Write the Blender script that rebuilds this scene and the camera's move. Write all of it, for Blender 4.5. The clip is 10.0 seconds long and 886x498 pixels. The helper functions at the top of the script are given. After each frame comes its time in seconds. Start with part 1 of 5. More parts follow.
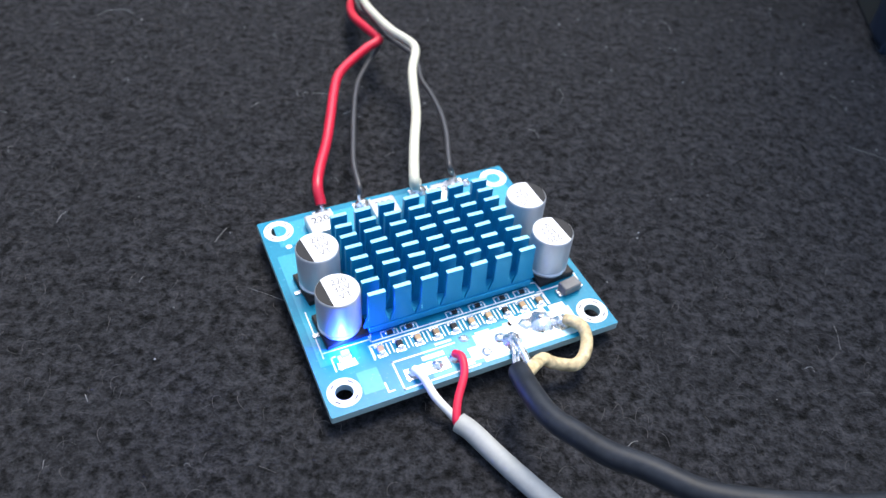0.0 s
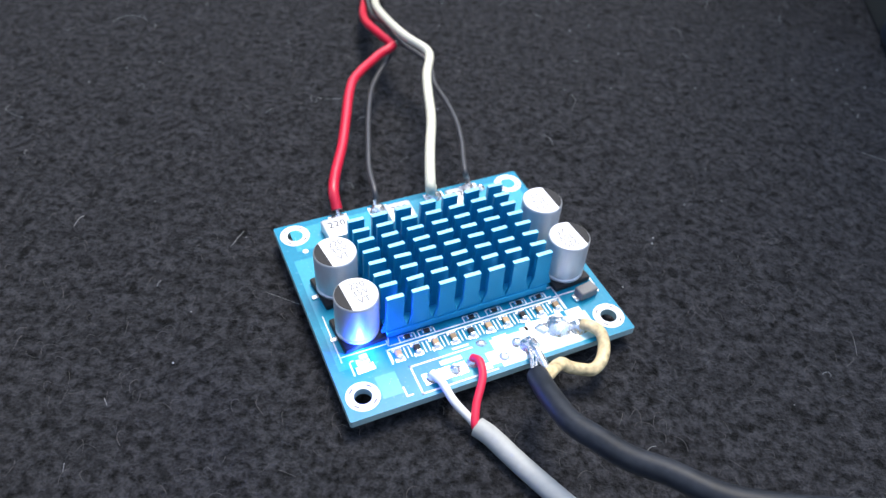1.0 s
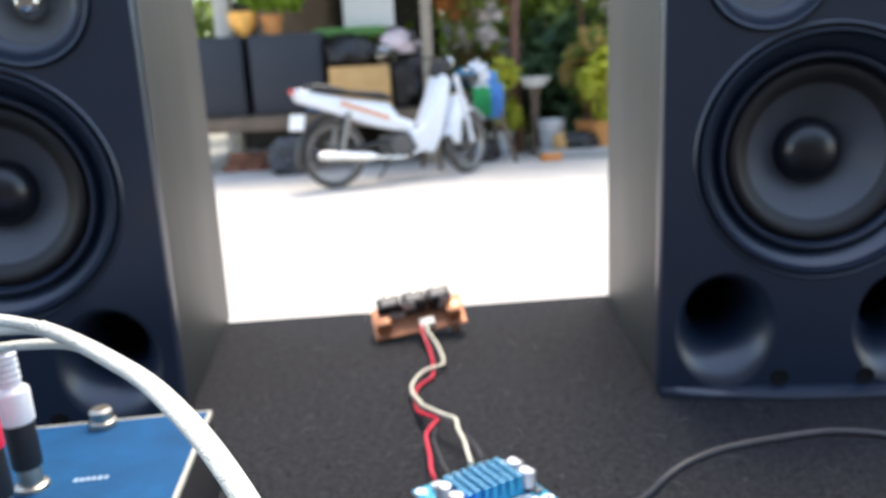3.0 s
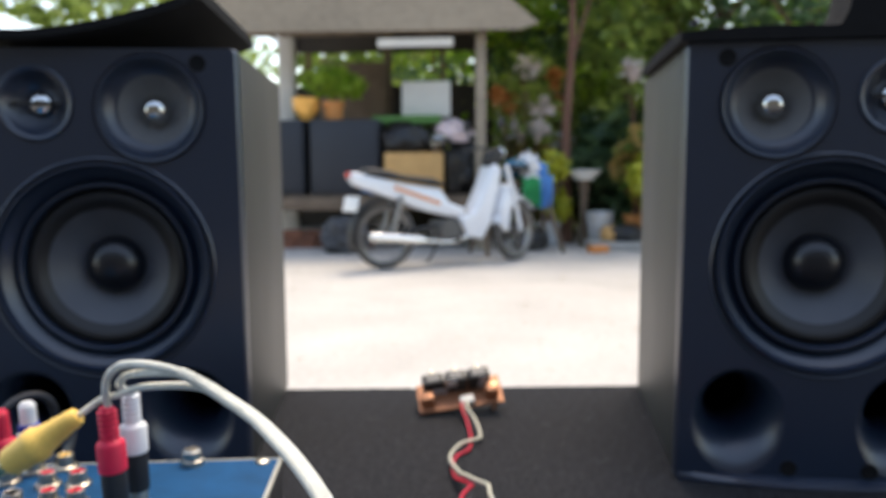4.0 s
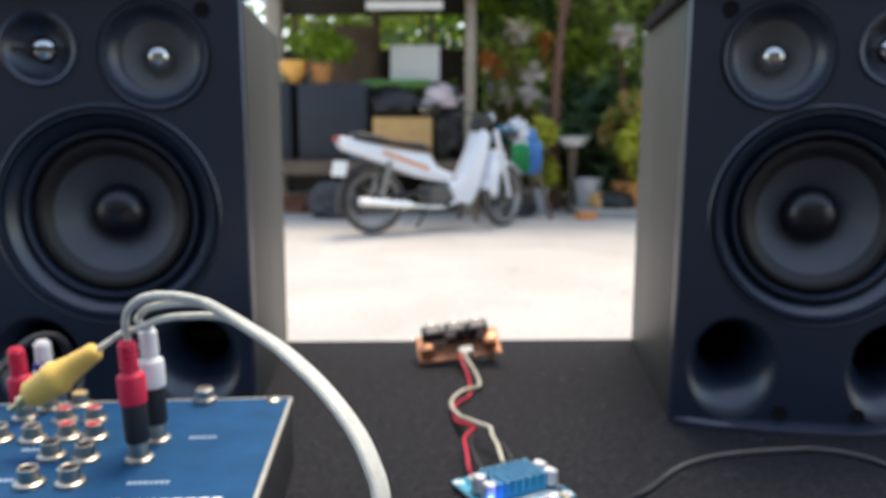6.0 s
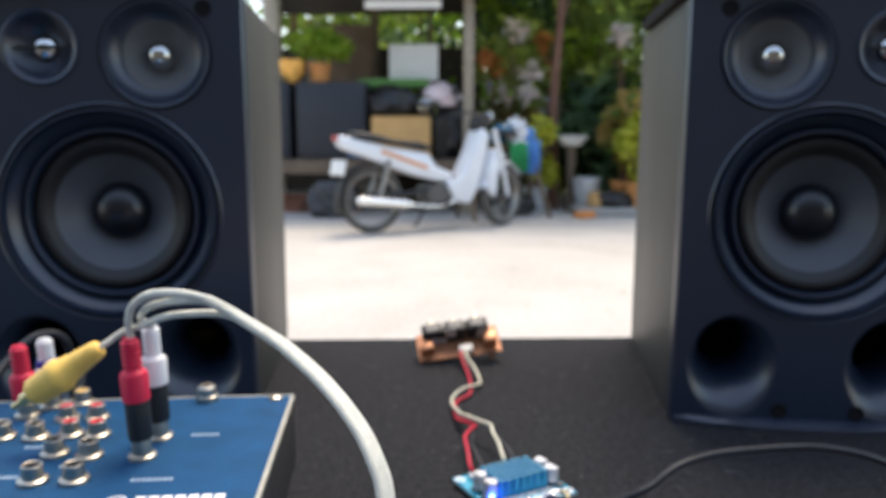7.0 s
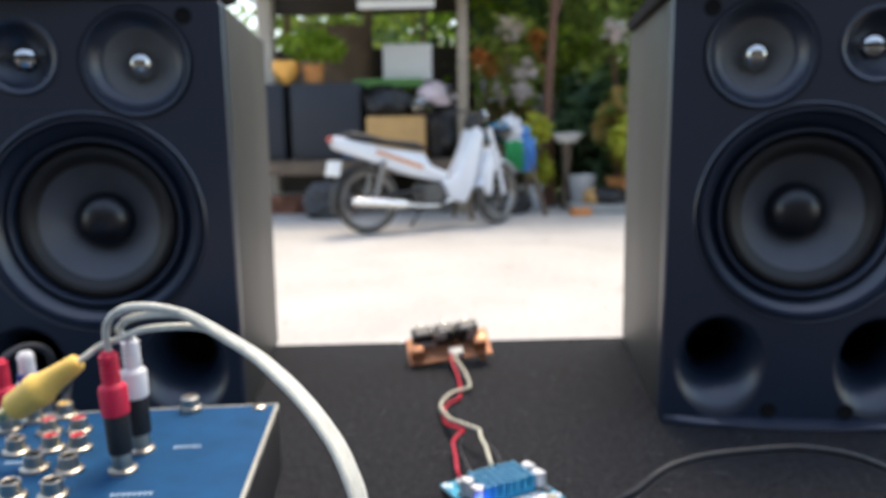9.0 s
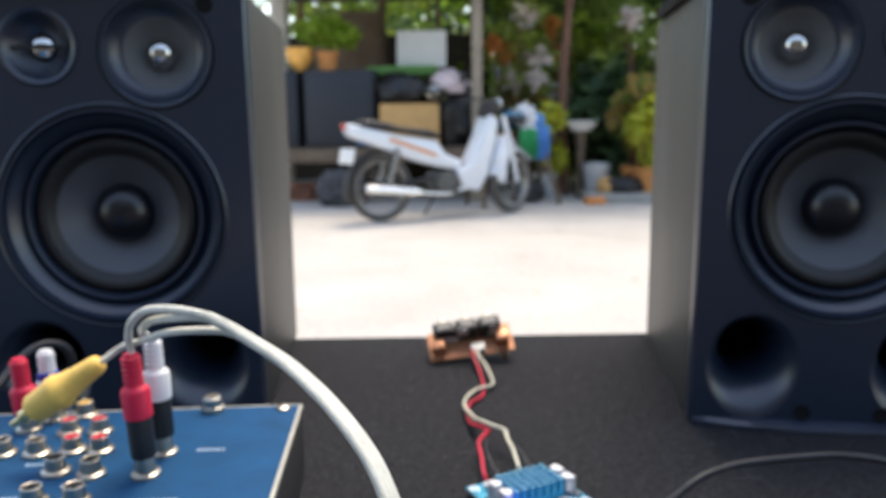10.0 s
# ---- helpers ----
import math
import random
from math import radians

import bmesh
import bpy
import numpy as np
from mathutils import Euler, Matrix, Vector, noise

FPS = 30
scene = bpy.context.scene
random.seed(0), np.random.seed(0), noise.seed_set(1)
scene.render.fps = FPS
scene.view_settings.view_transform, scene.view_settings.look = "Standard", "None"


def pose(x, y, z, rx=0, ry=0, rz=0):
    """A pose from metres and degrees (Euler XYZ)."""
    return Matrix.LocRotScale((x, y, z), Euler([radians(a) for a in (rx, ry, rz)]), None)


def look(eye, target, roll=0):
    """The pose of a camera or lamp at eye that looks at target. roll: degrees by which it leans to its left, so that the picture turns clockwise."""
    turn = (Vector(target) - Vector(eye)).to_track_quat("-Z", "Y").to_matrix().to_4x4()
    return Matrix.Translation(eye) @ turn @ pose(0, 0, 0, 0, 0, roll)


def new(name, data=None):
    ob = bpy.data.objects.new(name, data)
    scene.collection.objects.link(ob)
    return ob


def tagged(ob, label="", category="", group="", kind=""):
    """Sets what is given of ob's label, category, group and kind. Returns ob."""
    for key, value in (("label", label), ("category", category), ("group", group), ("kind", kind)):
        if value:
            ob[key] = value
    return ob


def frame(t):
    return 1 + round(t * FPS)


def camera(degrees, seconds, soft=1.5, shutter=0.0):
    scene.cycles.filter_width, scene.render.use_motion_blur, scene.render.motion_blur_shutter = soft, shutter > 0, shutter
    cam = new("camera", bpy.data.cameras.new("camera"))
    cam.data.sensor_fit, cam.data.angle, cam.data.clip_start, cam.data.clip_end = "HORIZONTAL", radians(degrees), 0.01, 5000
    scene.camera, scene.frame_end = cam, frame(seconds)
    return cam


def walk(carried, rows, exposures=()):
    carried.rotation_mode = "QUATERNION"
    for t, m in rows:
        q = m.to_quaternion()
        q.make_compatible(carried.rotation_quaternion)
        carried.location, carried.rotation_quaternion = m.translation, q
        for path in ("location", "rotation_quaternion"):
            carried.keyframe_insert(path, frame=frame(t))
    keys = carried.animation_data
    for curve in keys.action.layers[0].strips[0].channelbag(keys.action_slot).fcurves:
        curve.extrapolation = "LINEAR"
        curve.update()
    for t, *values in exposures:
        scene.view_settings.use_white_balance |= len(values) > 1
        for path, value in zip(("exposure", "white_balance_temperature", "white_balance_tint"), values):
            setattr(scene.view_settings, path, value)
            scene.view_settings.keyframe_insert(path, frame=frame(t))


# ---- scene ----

cam = camera(61.0, 10.0, soft=1.5)
PATH = [
    (0, (0.05195, 0.03175, 0.11760), (0.04710, 0.10230, 0.04695), 4.2),
    (0.5, (0.05115, 0.02995, 0.12095), (0.04580, 0.10115, 0.05090), 3.8),
    (1, (0.04910, 0.03090, 0.11745), (0.04385, 0.10205, 0.04735), 4.1),
    (1.5, (0.05230, 0.02405, 0.12430), (0.04665, 0.09615, 0.05525), 2.7),
    (1.6, (0.05445, 0.01290, 0.13150), (0.04855, 0.08725, 0.06490), 2.0),
    (1.7, (0.05575, -0.00315, 0.13945), (0.04945, 0.07335, 0.07535), 0.7),
    (1.8, (0.05665, -0.02240, 0.14975), (0.05045, 0.05640, 0.08850), -0.9),
    (1.9, (0.05745, -0.04375, 0.15920), (0.05150, 0.03765, 0.10140), -2.4),
    (2, (0.05395, -0.06560, 0.16485), (0.04965, 0.01840, 0.11075), -2.8),
    (2.2, (0.04935, -0.10675, 0.18000), (0.04675, -0.01835, 0.13330), -3.3),
    (2.3, (0.04365, -0.12470, 0.18645), (0.04190, -0.03455, 0.14325), -2.8),
    (2.5, (0.04205, -0.15440, 0.19655), (0.04085, -0.06170, 0.15910), -3.6),
    (2.7, (0.03725, -0.18235, 0.20815), (0.03735, -0.08770, 0.17580), -2.3),
    (2.8, (0.03650, -0.19555, 0.21485), (0.03615, -0.10005, 0.18530), -3.1),
    (3, (0.03165, -0.22170, 0.21970), (0.03045, -0.12415, 0.19770), -2.9),
    (3.2, (0.03340, -0.23015, 0.22655), (0.03210, -0.13200, 0.20750), -1.7),
    (4.3, (0.03370, -0.30475, 0.23425), (0.02590, -0.20555, 0.22470), -0.3),
    (4.5, (0.03480, -0.30315, 0.23200), (0.02805, -0.20400, 0.22075), -0.8),
    (5, (0.02910, -0.30105, 0.22630), (0.02365, -0.20220, 0.21220), -0.2),
    (5.5, (0.02440, -0.30200, 0.22290), (0.01910, -0.20330, 0.20800), 0.1),
    (7, (0.02035, -0.30505, 0.22145), (0.01535, -0.20635, 0.20620), 0.1),
    (7.5, (0.02115, -0.30340, 0.22135), (0.01555, -0.20475, 0.20605), 0.0),
    (8, (0.01955, -0.30225, 0.22255), (0.01410, -0.20355, 0.20725), -0.3),
    (8.5, (0.02490, -0.29975, 0.22375), (0.01955, -0.20120, 0.20760), -0.6),
    (9, (0.02920, -0.30190, 0.22515), (0.02450, -0.20320, 0.20975), -0.8),
    (9.5, (0.02940, -0.30510, 0.22855), (0.02495, -0.20635, 0.21320), -0.7),
    (10, (0.01870, -0.28790, 0.22890), (0.01240, -0.18955, 0.21190), -0.6),
]

EXPOSURES = [(0.0, 0.97, 6750, 8), (1.5, 0.97, 6750, 8), (2.0, 1.37, 6900, 8), (2.3, 1.85, 7050, 9), (2.8, 1.64, 7350, 10), (3.2, 1.1, 7700, 10), (4.3, 0.8, 7900, 10), (10.0, 0.85, 7800, 10)]
walk(cam, [(t, look(eye, target, roll)) for t, eye, target, roll in PATH], EXPOSURES)
cam.data.dof.use_dof = True
cam.data.dof.focus_distance = 0.135
cam.data.dof.aperture_fstop = 22.0

# ---- world and sun ----
world = bpy.data.worlds.new("world")
scene.world = world
world.use_nodes = True
wn = world.node_tree.nodes
sky = wn.new("ShaderNodeTexSky")
sky.sky_type, sky.sun_disc = "NISHITA", False
sky.sun_elevation, sky.sun_rotation = radians(68), radians(12)
sky.air_density, sky.dust_density = 1.0, 1.5
world.node_tree.links.new(sky.outputs[0], wn["Background"].inputs[0])
wn["Background"].inputs[1].default_value = 0.25
sun = new("sun", bpy.data.lights.new("sun", "SUN"))
sun.data.energy, sun.data.angle, sun.data.color = 1.9, radians(24), (1.0, 0.96, 0.9)
az, el = radians(12), radians(68)
sun.matrix_world = look((math.sin(az) * math.cos(el) * 5, math.cos(az) * math.cos(el) * 5, math.sin(el) * 5), (0, 0, 0))


# ---- materials ----
def surface(name, base, rough=0.6, metal=0.0, vary=0.25, scale=40.0, fine=400.0, bump=0.2, depth=0.001, spec=0.5, stretch=(1, 1, 1), coat=0.0, per_object=0.0):
    """A painted or natural surface: colour that varies at two scales, roughness that follows it, and fine relief."""
    m = bpy.data.materials.new(name)
    m.use_nodes = True
    n, l = m.node_tree.nodes, m.node_tree.links
    b = n["Principled BSDF"]
    co = n.new("ShaderNodeTexCoord")
    mp = n.new("ShaderNodeMapping")
    mp.inputs["Scale"].default_value = stretch
    l.new(co.outputs["Object"], mp.inputs["Vector"])
    big, small = n.new("ShaderNodeTexNoise"), n.new("ShaderNodeTexNoise")
    for tex, s in ((big, scale), (small, fine)):
        tex.inputs["Scale"].default_value, tex.inputs["Detail"].default_value = s, 5
        l.new(mp.outputs[0], tex.inputs["Vector"])
    add = n.new("ShaderNodeMath")
    add.operation = "ADD"
    l.new(big.outputs["Fac"], add.inputs[0])
    l.new(small.outputs["Fac"], add.inputs[1])
    ramp = n.new("ShaderNodeValToRGB")
    ramp.color_ramp.elements[0].position, ramp.color_ramp.elements[1].position = 0.3, 0.7
    ramp.color_ramp.elements[0].color = (*[c * (1 - vary) for c in base], 1)
    ramp.color_ramp.elements[1].color = (*[min(1, c * (1 + vary)) for c in base], 1)
    half = n.new("ShaderNodeMath")
    half.operation, half.inputs[1].default_value = "MULTIPLY", 0.5
    l.new(add.outputs[0], half.inputs[0])
    l.new(half.outputs[0], ramp.inputs[0])
    colour = ramp.outputs[0]
    if per_object:
        info, hsv, rng = n.new("ShaderNodeObjectInfo"), n.new("ShaderNodeHueSaturation"), n.new("ShaderNodeMapRange")
        rng.inputs[3].default_value, rng.inputs[4].default_value = 1 - per_object, 1 + per_object
        l.new(info.outputs["Random"], rng.inputs[0])
        l.new(rng.outputs[0], hsv.inputs["Value"])
        l.new(colour, hsv.inputs["Color"])
        colour = hsv.outputs[0]
    l.new(colour, b.inputs["Base Color"])
    rr = n.new("ShaderNodeMapRange")
    rr.inputs[3].default_value, rr.inputs[4].default_value = max(0.02, rough - 0.1), min(1, rough + 0.1)
    l.new(small.outputs["Fac"], rr.inputs[0])
    l.new(rr.outputs[0], b.inputs["Roughness"])
    b.inputs["Metallic"].default_value = metal
    b.inputs["Specular IOR Level"].default_value = spec
    b.inputs["Coat Weight"].default_value = coat
    if bump:
        bp = n.new("ShaderNodeBump")
        bp.inputs["Strength"].default_value, bp.inputs["Distance"].default_value = bump, depth
        l.new(small.outputs["Fac"], bp.inputs["Height"])
        l.new(bp.outputs[0], b.inputs["Normal"])
    return m


def glowing(name, colour, strength):
    m = bpy.data.materials.new(name)
    m.use_nodes = True
    b = m.node_tree.nodes["Principled BSDF"]
    b.inputs["Base Color"].default_value = (*colour, 1)
    b.inputs["Emission Color"].default_value = (*colour, 1)
    b.inputs["Emission Strength"].default_value = strength
    return m


FELT = surface("felt", (0.048, 0.049, 0.056), 0.95, vary=0.6, scale=170, fine=1700, bump=0.9, depth=0.0016, spec=0.12)
fn, fl = FELT.node_tree.nodes, FELT.node_tree.links
fb = fn["Principled BSDF"]
under = fb.inputs["Base Color"].links[0].from_socket
# pits in the felt, their shade multiplied into the base colour
pits, pit_shade_ramp, pit_mix = fn.new("ShaderNodeTexNoise"), fn.new("ShaderNodeValToRGB"), fn.new("ShaderNodeMix")
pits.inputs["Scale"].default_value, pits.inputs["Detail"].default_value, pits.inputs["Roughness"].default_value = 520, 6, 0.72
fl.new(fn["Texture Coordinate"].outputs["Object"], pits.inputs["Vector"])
pit_shade_ramp.color_ramp.elements[0].position, pit_shade_ramp.color_ramp.elements[1].position = 0.38, 0.60
pit_shade_ramp.color_ramp.elements[0].color, pit_shade_ramp.color_ramp.elements[1].color = (0.12, 0.12, 0.12, 1), (1.0, 1.0, 1.0, 1)
fl.new(pits.outputs["Fac"], pit_shade_ramp.inputs[0])
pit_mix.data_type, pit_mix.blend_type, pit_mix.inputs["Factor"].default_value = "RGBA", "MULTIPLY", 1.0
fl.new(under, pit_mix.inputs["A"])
fl.new(pit_shade_ramp.outputs[0], pit_mix.inputs["B"])
# wider dimples without relief, only their shade darkened into the colour
dimples, dimple_shade_ramp, dimple_mix = fn.new("ShaderNodeTexNoise"), fn.new("ShaderNodeValToRGB"), fn.new("ShaderNodeMix")
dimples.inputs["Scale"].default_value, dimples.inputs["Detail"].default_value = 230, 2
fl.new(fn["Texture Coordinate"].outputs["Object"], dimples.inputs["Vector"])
dimple_shade_ramp.color_ramp.elements[0].position, dimple_shade_ramp.color_ramp.elements[1].position = 0.31, 0.39
dimple_shade_ramp.color_ramp.elements[0].color, dimple_shade_ramp.color_ramp.elements[1].color = (0.22, 0.22, 0.22, 1), (1, 1, 1, 1)
fl.new(dimples.outputs["Fac"], dimple_shade_ramp.inputs[0])
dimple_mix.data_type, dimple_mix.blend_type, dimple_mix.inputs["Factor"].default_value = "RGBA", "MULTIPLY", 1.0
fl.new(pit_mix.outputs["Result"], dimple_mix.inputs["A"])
fl.new(dimple_shade_ramp.outputs[0], dimple_mix.inputs["B"])
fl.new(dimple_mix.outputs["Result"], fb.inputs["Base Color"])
fb.inputs["Sheen Weight"].default_value, fb.inputs["Sheen Roughness"].default_value = 0.022, 0.4
tuft = fn.new("ShaderNodeBump")
tuft.inputs["Strength"].default_value, tuft.inputs["Distance"].default_value = 0.8, 0.0022
fl.new(pits.outputs["Fac"], tuft.inputs["Height"])
fl.new(fb.inputs["Normal"].links[0].from_socket, tuft.inputs["Normal"])
fl.new(tuft.outputs[0], fb.inputs["Normal"])
BAFFLE = surface("baffle_plastic", (0.0112, 0.0215, 0.043), 0.32, vary=0.08, scale=20, fine=2500, bump=0.08, depth=0.0003, spec=0.9)
VINYL = surface("dark_wood_vinyl", (0.058, 0.055, 0.049), 0.5, vary=0.3, scale=60, fine=300, bump=0.1, depth=0.0003, stretch=(1, 1, 0.05))
CONE = surface("paper_cone", (0.072, 0.080, 0.098), 0.40, vary=0.12, scale=60, fine=1500, bump=0.1, depth=0.0003)
CAP = surface("glossy_black_cap", (0.005, 0.007, 0.012), 0.30, vary=0.1, scale=60, fine=1500, bump=0.05, depth=0.0003, spec=0.7)
RUBBER = surface("rubber", (0.012, 0.012, 0.013), 0.45, vary=0.1, scale=80, fine=900, bump=0.05, depth=0.0003)
GROUND = surface("pale_sand", (0.458, 0.430, 0.398), 0.95, vary=0.2, scale=1.6, fine=30, bump=0.4, depth=0.01, spec=0.2)
BLUE = surface("blue_panel", (0.0014, 0.054, 0.140), 0.62, spec=0.16, vary=0.34, scale=55, fine=900, bump=0.10, depth=0.0002)
BLACK = surface("black_paint", (0.015, 0.015, 0.016), 0.5, vary=0.2, scale=50, fine=900, bump=0.06, depth=0.0003)
CHROME = surface("bright_metal", (0.75, 0.75, 0.72), 0.12, 1.0, vary=0.05, scale=80, fine=600, bump=0.02, depth=0.0002)
CLOTH = surface("grille_cloth", (0.012, 0.012, 0.013), 0.95, vary=0.2, scale=60, fine=2500, bump=0.5, depth=0.0004, spec=0.15)
PCB = surface("blue_solder_mask", (0.004, 0.20, 0.32), 0.24, vary=0.12, scale=120, fine=1200, bump=0.03, depth=0.0001, spec=0.38)
PCB_EDGE = surface("board_edge", (0.30, 0.42, 0.42), 0.6, vary=0.1, scale=200, fine=1500)
TRACE = surface("copper_under_mask", (0.015, 0.30, 0.44), 0.24, vary=0.1, scale=200, fine=1200, bump=0.03, depth=0.0001, spec=0.6)
# solder mask paled so that the yard's glare sits in its colour
GLARE_FIELD = surface("pale_glare_mask", (0.42, 0.66, 0.74), 0.35, 0.2, vary=0.3, scale=160, fine=1200, bump=0.08, depth=0.0001)
SILK = surface("white_silkscreen", (0.80, 0.82, 0.84), 0.55, vary=0.06, scale=300, fine=2500, bump=0.1, depth=0.0001)
TIN = surface("tinned_solder", (0.80, 0.81, 0.82), 0.25, 0.9, vary=0.15, scale=350, fine=1500, bump=0.25, depth=0.0004)
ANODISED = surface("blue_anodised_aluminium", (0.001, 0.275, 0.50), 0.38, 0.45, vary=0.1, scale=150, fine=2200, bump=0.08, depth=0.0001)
# same anodised blue, with the sky's sheen on the pin tops put into colour
SHEEN_TOP = surface("sky_sheen_fin_tops", (0.22, 0.58, 0.78), 0.4, 0.3, vary=0.1, scale=200, fine=2200, bump=0.05, depth=0.0001)
CAN = surface("aluminium_can", (0.62, 0.63, 0.66), 0.42, 0.45, vary=0.06, scale=150, fine=2500, bump=0.05, depth=0.0001, stretch=(1, 1, 0.2))
CAN_TOP = surface("printed_can_top", (0.74, 0.74, 0.76), 0.55, 0.0, vary=0.05, scale=200, fine=2500, bump=0.04, depth=0.0001, spec=0.15)
INK = surface("grey_print", (0.11, 0.11, 0.12), 0.6, vary=0.1, scale=300, fine=2500, bump=0)
CHIP = surface("black_epoxy", (0.018, 0.018, 0.02), 0.5, vary=0.15, scale=300, fine=2500, bump=0.1, depth=0.0001, spec=0.2)
TAN_CHIP = surface("tan_ceramic", (0.35, 0.22, 0.11), 0.5, vary=0.15, scale=300, fine=2500, bump=0.05, depth=0.0001, per_object=0.4)
FERRITE = surface("grey_ferrite", (0.13, 0.13, 0.135), 0.5, vary=0.15, scale=300, fine=2000, bump=0.1, depth=0.0002)
RED_PVC = surface("red_wire_insulation", (0.56, 0.012, 0.04), 0.35, vary=0.1, scale=90, fine=900, bump=0.05, depth=0.0002)
WHITE_PVC = surface("cream_wire_insulation", (0.62, 0.60, 0.48), 0.4, vary=0.12, scale=90, fine=900, bump=0.06, depth=0.0002)
GREY_PVC = surface("grey_cable_jacket", (0.34, 0.35, 0.34), 0.6, vary=0.1, scale=90, fine=900, bump=0.1, depth=0.0003)
BLACK_PVC = surface("black_cable_jacket", (0.016, 0.019, 0.025), 0.5, spec=0.28, vary=0.5, scale=160, fine=900, bump=0.08, depth=0.0003)
DARK_PVC = surface("grey_black_wire", (0.05, 0.05, 0.055), 0.4, vary=0.15, scale=90, fine=900, bump=0.05, depth=0.0002)
TAN_PVC = surface("scorched_tan_insulation", (0.58, 0.45, 0.25), 0.5, vary=0.6, scale=380, fine=900, bump=0.2, depth=0.0004)
COPPER_BOARD = surface("bare_copper_board", (0.42, 0.17, 0.08), 0.45, 0.25, vary=0.3, scale=70, fine=700, bump=0.08, depth=0.0003)
COPPER = surface("copper_block", (0.60, 0.27, 0.14), 0.4, 0.4, vary=0.25, scale=90, fine=700, bump=0.1, depth=0.0003)
IVORY = surface("white_nylon", (0.75, 0.74, 0.70), 0.45, vary=0.06, scale=90, fine=900, bump=0.04, depth=0.0002)
CABLE_WHITE = surface("white_av_cable", (0.68, 0.68, 0.60), 0.5, vary=0.18, scale=160, fine=1500, bump=0.9, depth=0.0012)
YELLOW = surface("yellow_plug", (0.87, 0.55, 0.12), 0.5, vary=0.1, scale=90, fine=700, bump=0.05, depth=0.0003)
RED_PLUG = surface("red_plug", (0.64, 0.010, 0.05), 0.55, vary=0.1, scale=90, fine=700, bump=0.05, depth=0.0003)
WHITE_PLUG = surface("white_plug", (0.72, 0.72, 0.72), 0.4, vary=0.06, scale=90, fine=700, bump=0.05, depth=0.0003)
BLUE_PLUG = surface("blue_plug", (0.03, 0.06, 0.42), 0.4, vary=0.06, scale=90, fine=700, bump=0.05, depth=0.0003)
NICKEL = surface("nickel_jack", (0.46, 0.43, 0.37), 0.36, 1.0, vary=0.1, scale=120, fine=900, bump=0.05, depth=0.0002)
BRASS = surface("brass", (0.70, 0.55, 0.28), 0.28, 1.0, vary=0.1, scale=120, fine=900, bump=0.05, depth=0.0002)
LED_BLUE = glowing("blue_led", (0.05, 0.12, 1.0), 8.0)
GREY_CONE = surface("grey_paper_cone", (0.115, 0.118, 0.122), 0.6, vary=0.12, scale=60, fine=1500, bump=0.1, depth=0.0003)


# ---- building helpers ----
def mesh_of(name, bm, material, smooth=True):
    bmesh.ops.recalc_face_normals(bm, faces=bm.faces)
    me = bpy.data.meshes.new(name)
    bm.to_mesh(me)
    bm.free()
    mats = material if isinstance(material, (list, tuple)) else [material]
    for m in mats:
        me.materials.append(m)
    if smooth:
        me.shade_smooth()
        me.set_sharp_from_angle(angle=radians(38))
    return me


def part(name, bm, material, parent=None, label="", m=None, smooth=True):
    """One mesh object, under a thing or a part when parent is given."""
    ob = new(name, mesh_of(name, bm, material, smooth))
    ob.parent = parent
    if m is not None:
        ob.matrix_basis = m
    if label:
        ob["label"] = label
    return ob


def again(ob, parent, m):
    """The same mesh once more, as an object of its own."""
    o = new(ob.name.split(".")[0], ob.data)
    o.parent = parent
    o.matrix_basis = m
    return o


def thing(name, label, category, m=None, group="", kind=""):
    e = new(name)
    e.empty_display_size = 0.02
    if m is not None:
        e.matrix_basis = m
    return tagged(e, label, category, group, kind)


def box(sx, sy, sz, at=(0, 0, 0), bevel=0.0, bm=None, seg=2, turn=None):
    """A block, at = centre of its base."""
    b = bmesh.new()
    bmesh.ops.create_cube(b, size=1)
    bmesh.ops.scale(b, vec=(sx, sy, sz), verts=b.verts)
    if bevel:
        bmesh.ops.bevel(b, geom=b.edges[:], offset=bevel, segments=seg, affect="EDGES", profile=0.5)
    bmesh.ops.translate(b, vec=(0, 0, sz / 2), verts=b.verts)
    if turn is not None:
        bmesh.ops.transform(b, matrix=turn, verts=b.verts)
    bmesh.ops.translate(b, vec=at, verts=b.verts)
    return join(bm, b)


def join(bm, b):
    if bm is None:
        return b
    me = bpy.data.meshes.new("tmp")
    b.to_mesh(me)
    b.free()
    bm.from_mesh(me)
    bpy.data.meshes.remove(me)
    return bm


def lathe(profile, seg=48, m=None, bm=None, close=False):
    """Turns (radius, height) pairs round z."""
    b = bmesh.new()
    rings = []
    for r, h in profile:
        if r < 1e-7:
            rings.append([b.verts.new((0, 0, h))])
        else:
            rings.append([b.verts.new((r * math.cos(2 * math.pi * i / seg), r * math.sin(2 * math.pi * i / seg), h)) for i in range(seg)])
    for p, q in zip(rings, rings[1:]):
        for i in range(seg):
            j = (i + 1) % seg
            if len(p) == 1 and len(q) > 1:
                b.faces.new((p[0], q[i], q[j]))
            elif len(q) == 1 and len(p) > 1:
                b.faces.new((p[i], p[j], q[0]))
            elif len(p) > 1:
                b.faces.new((p[i], p[j], q[j], q[i]))
    if m is not None:
        bmesh.ops.transform(b, matrix=m, verts=b.verts)
    return join(bm, b)


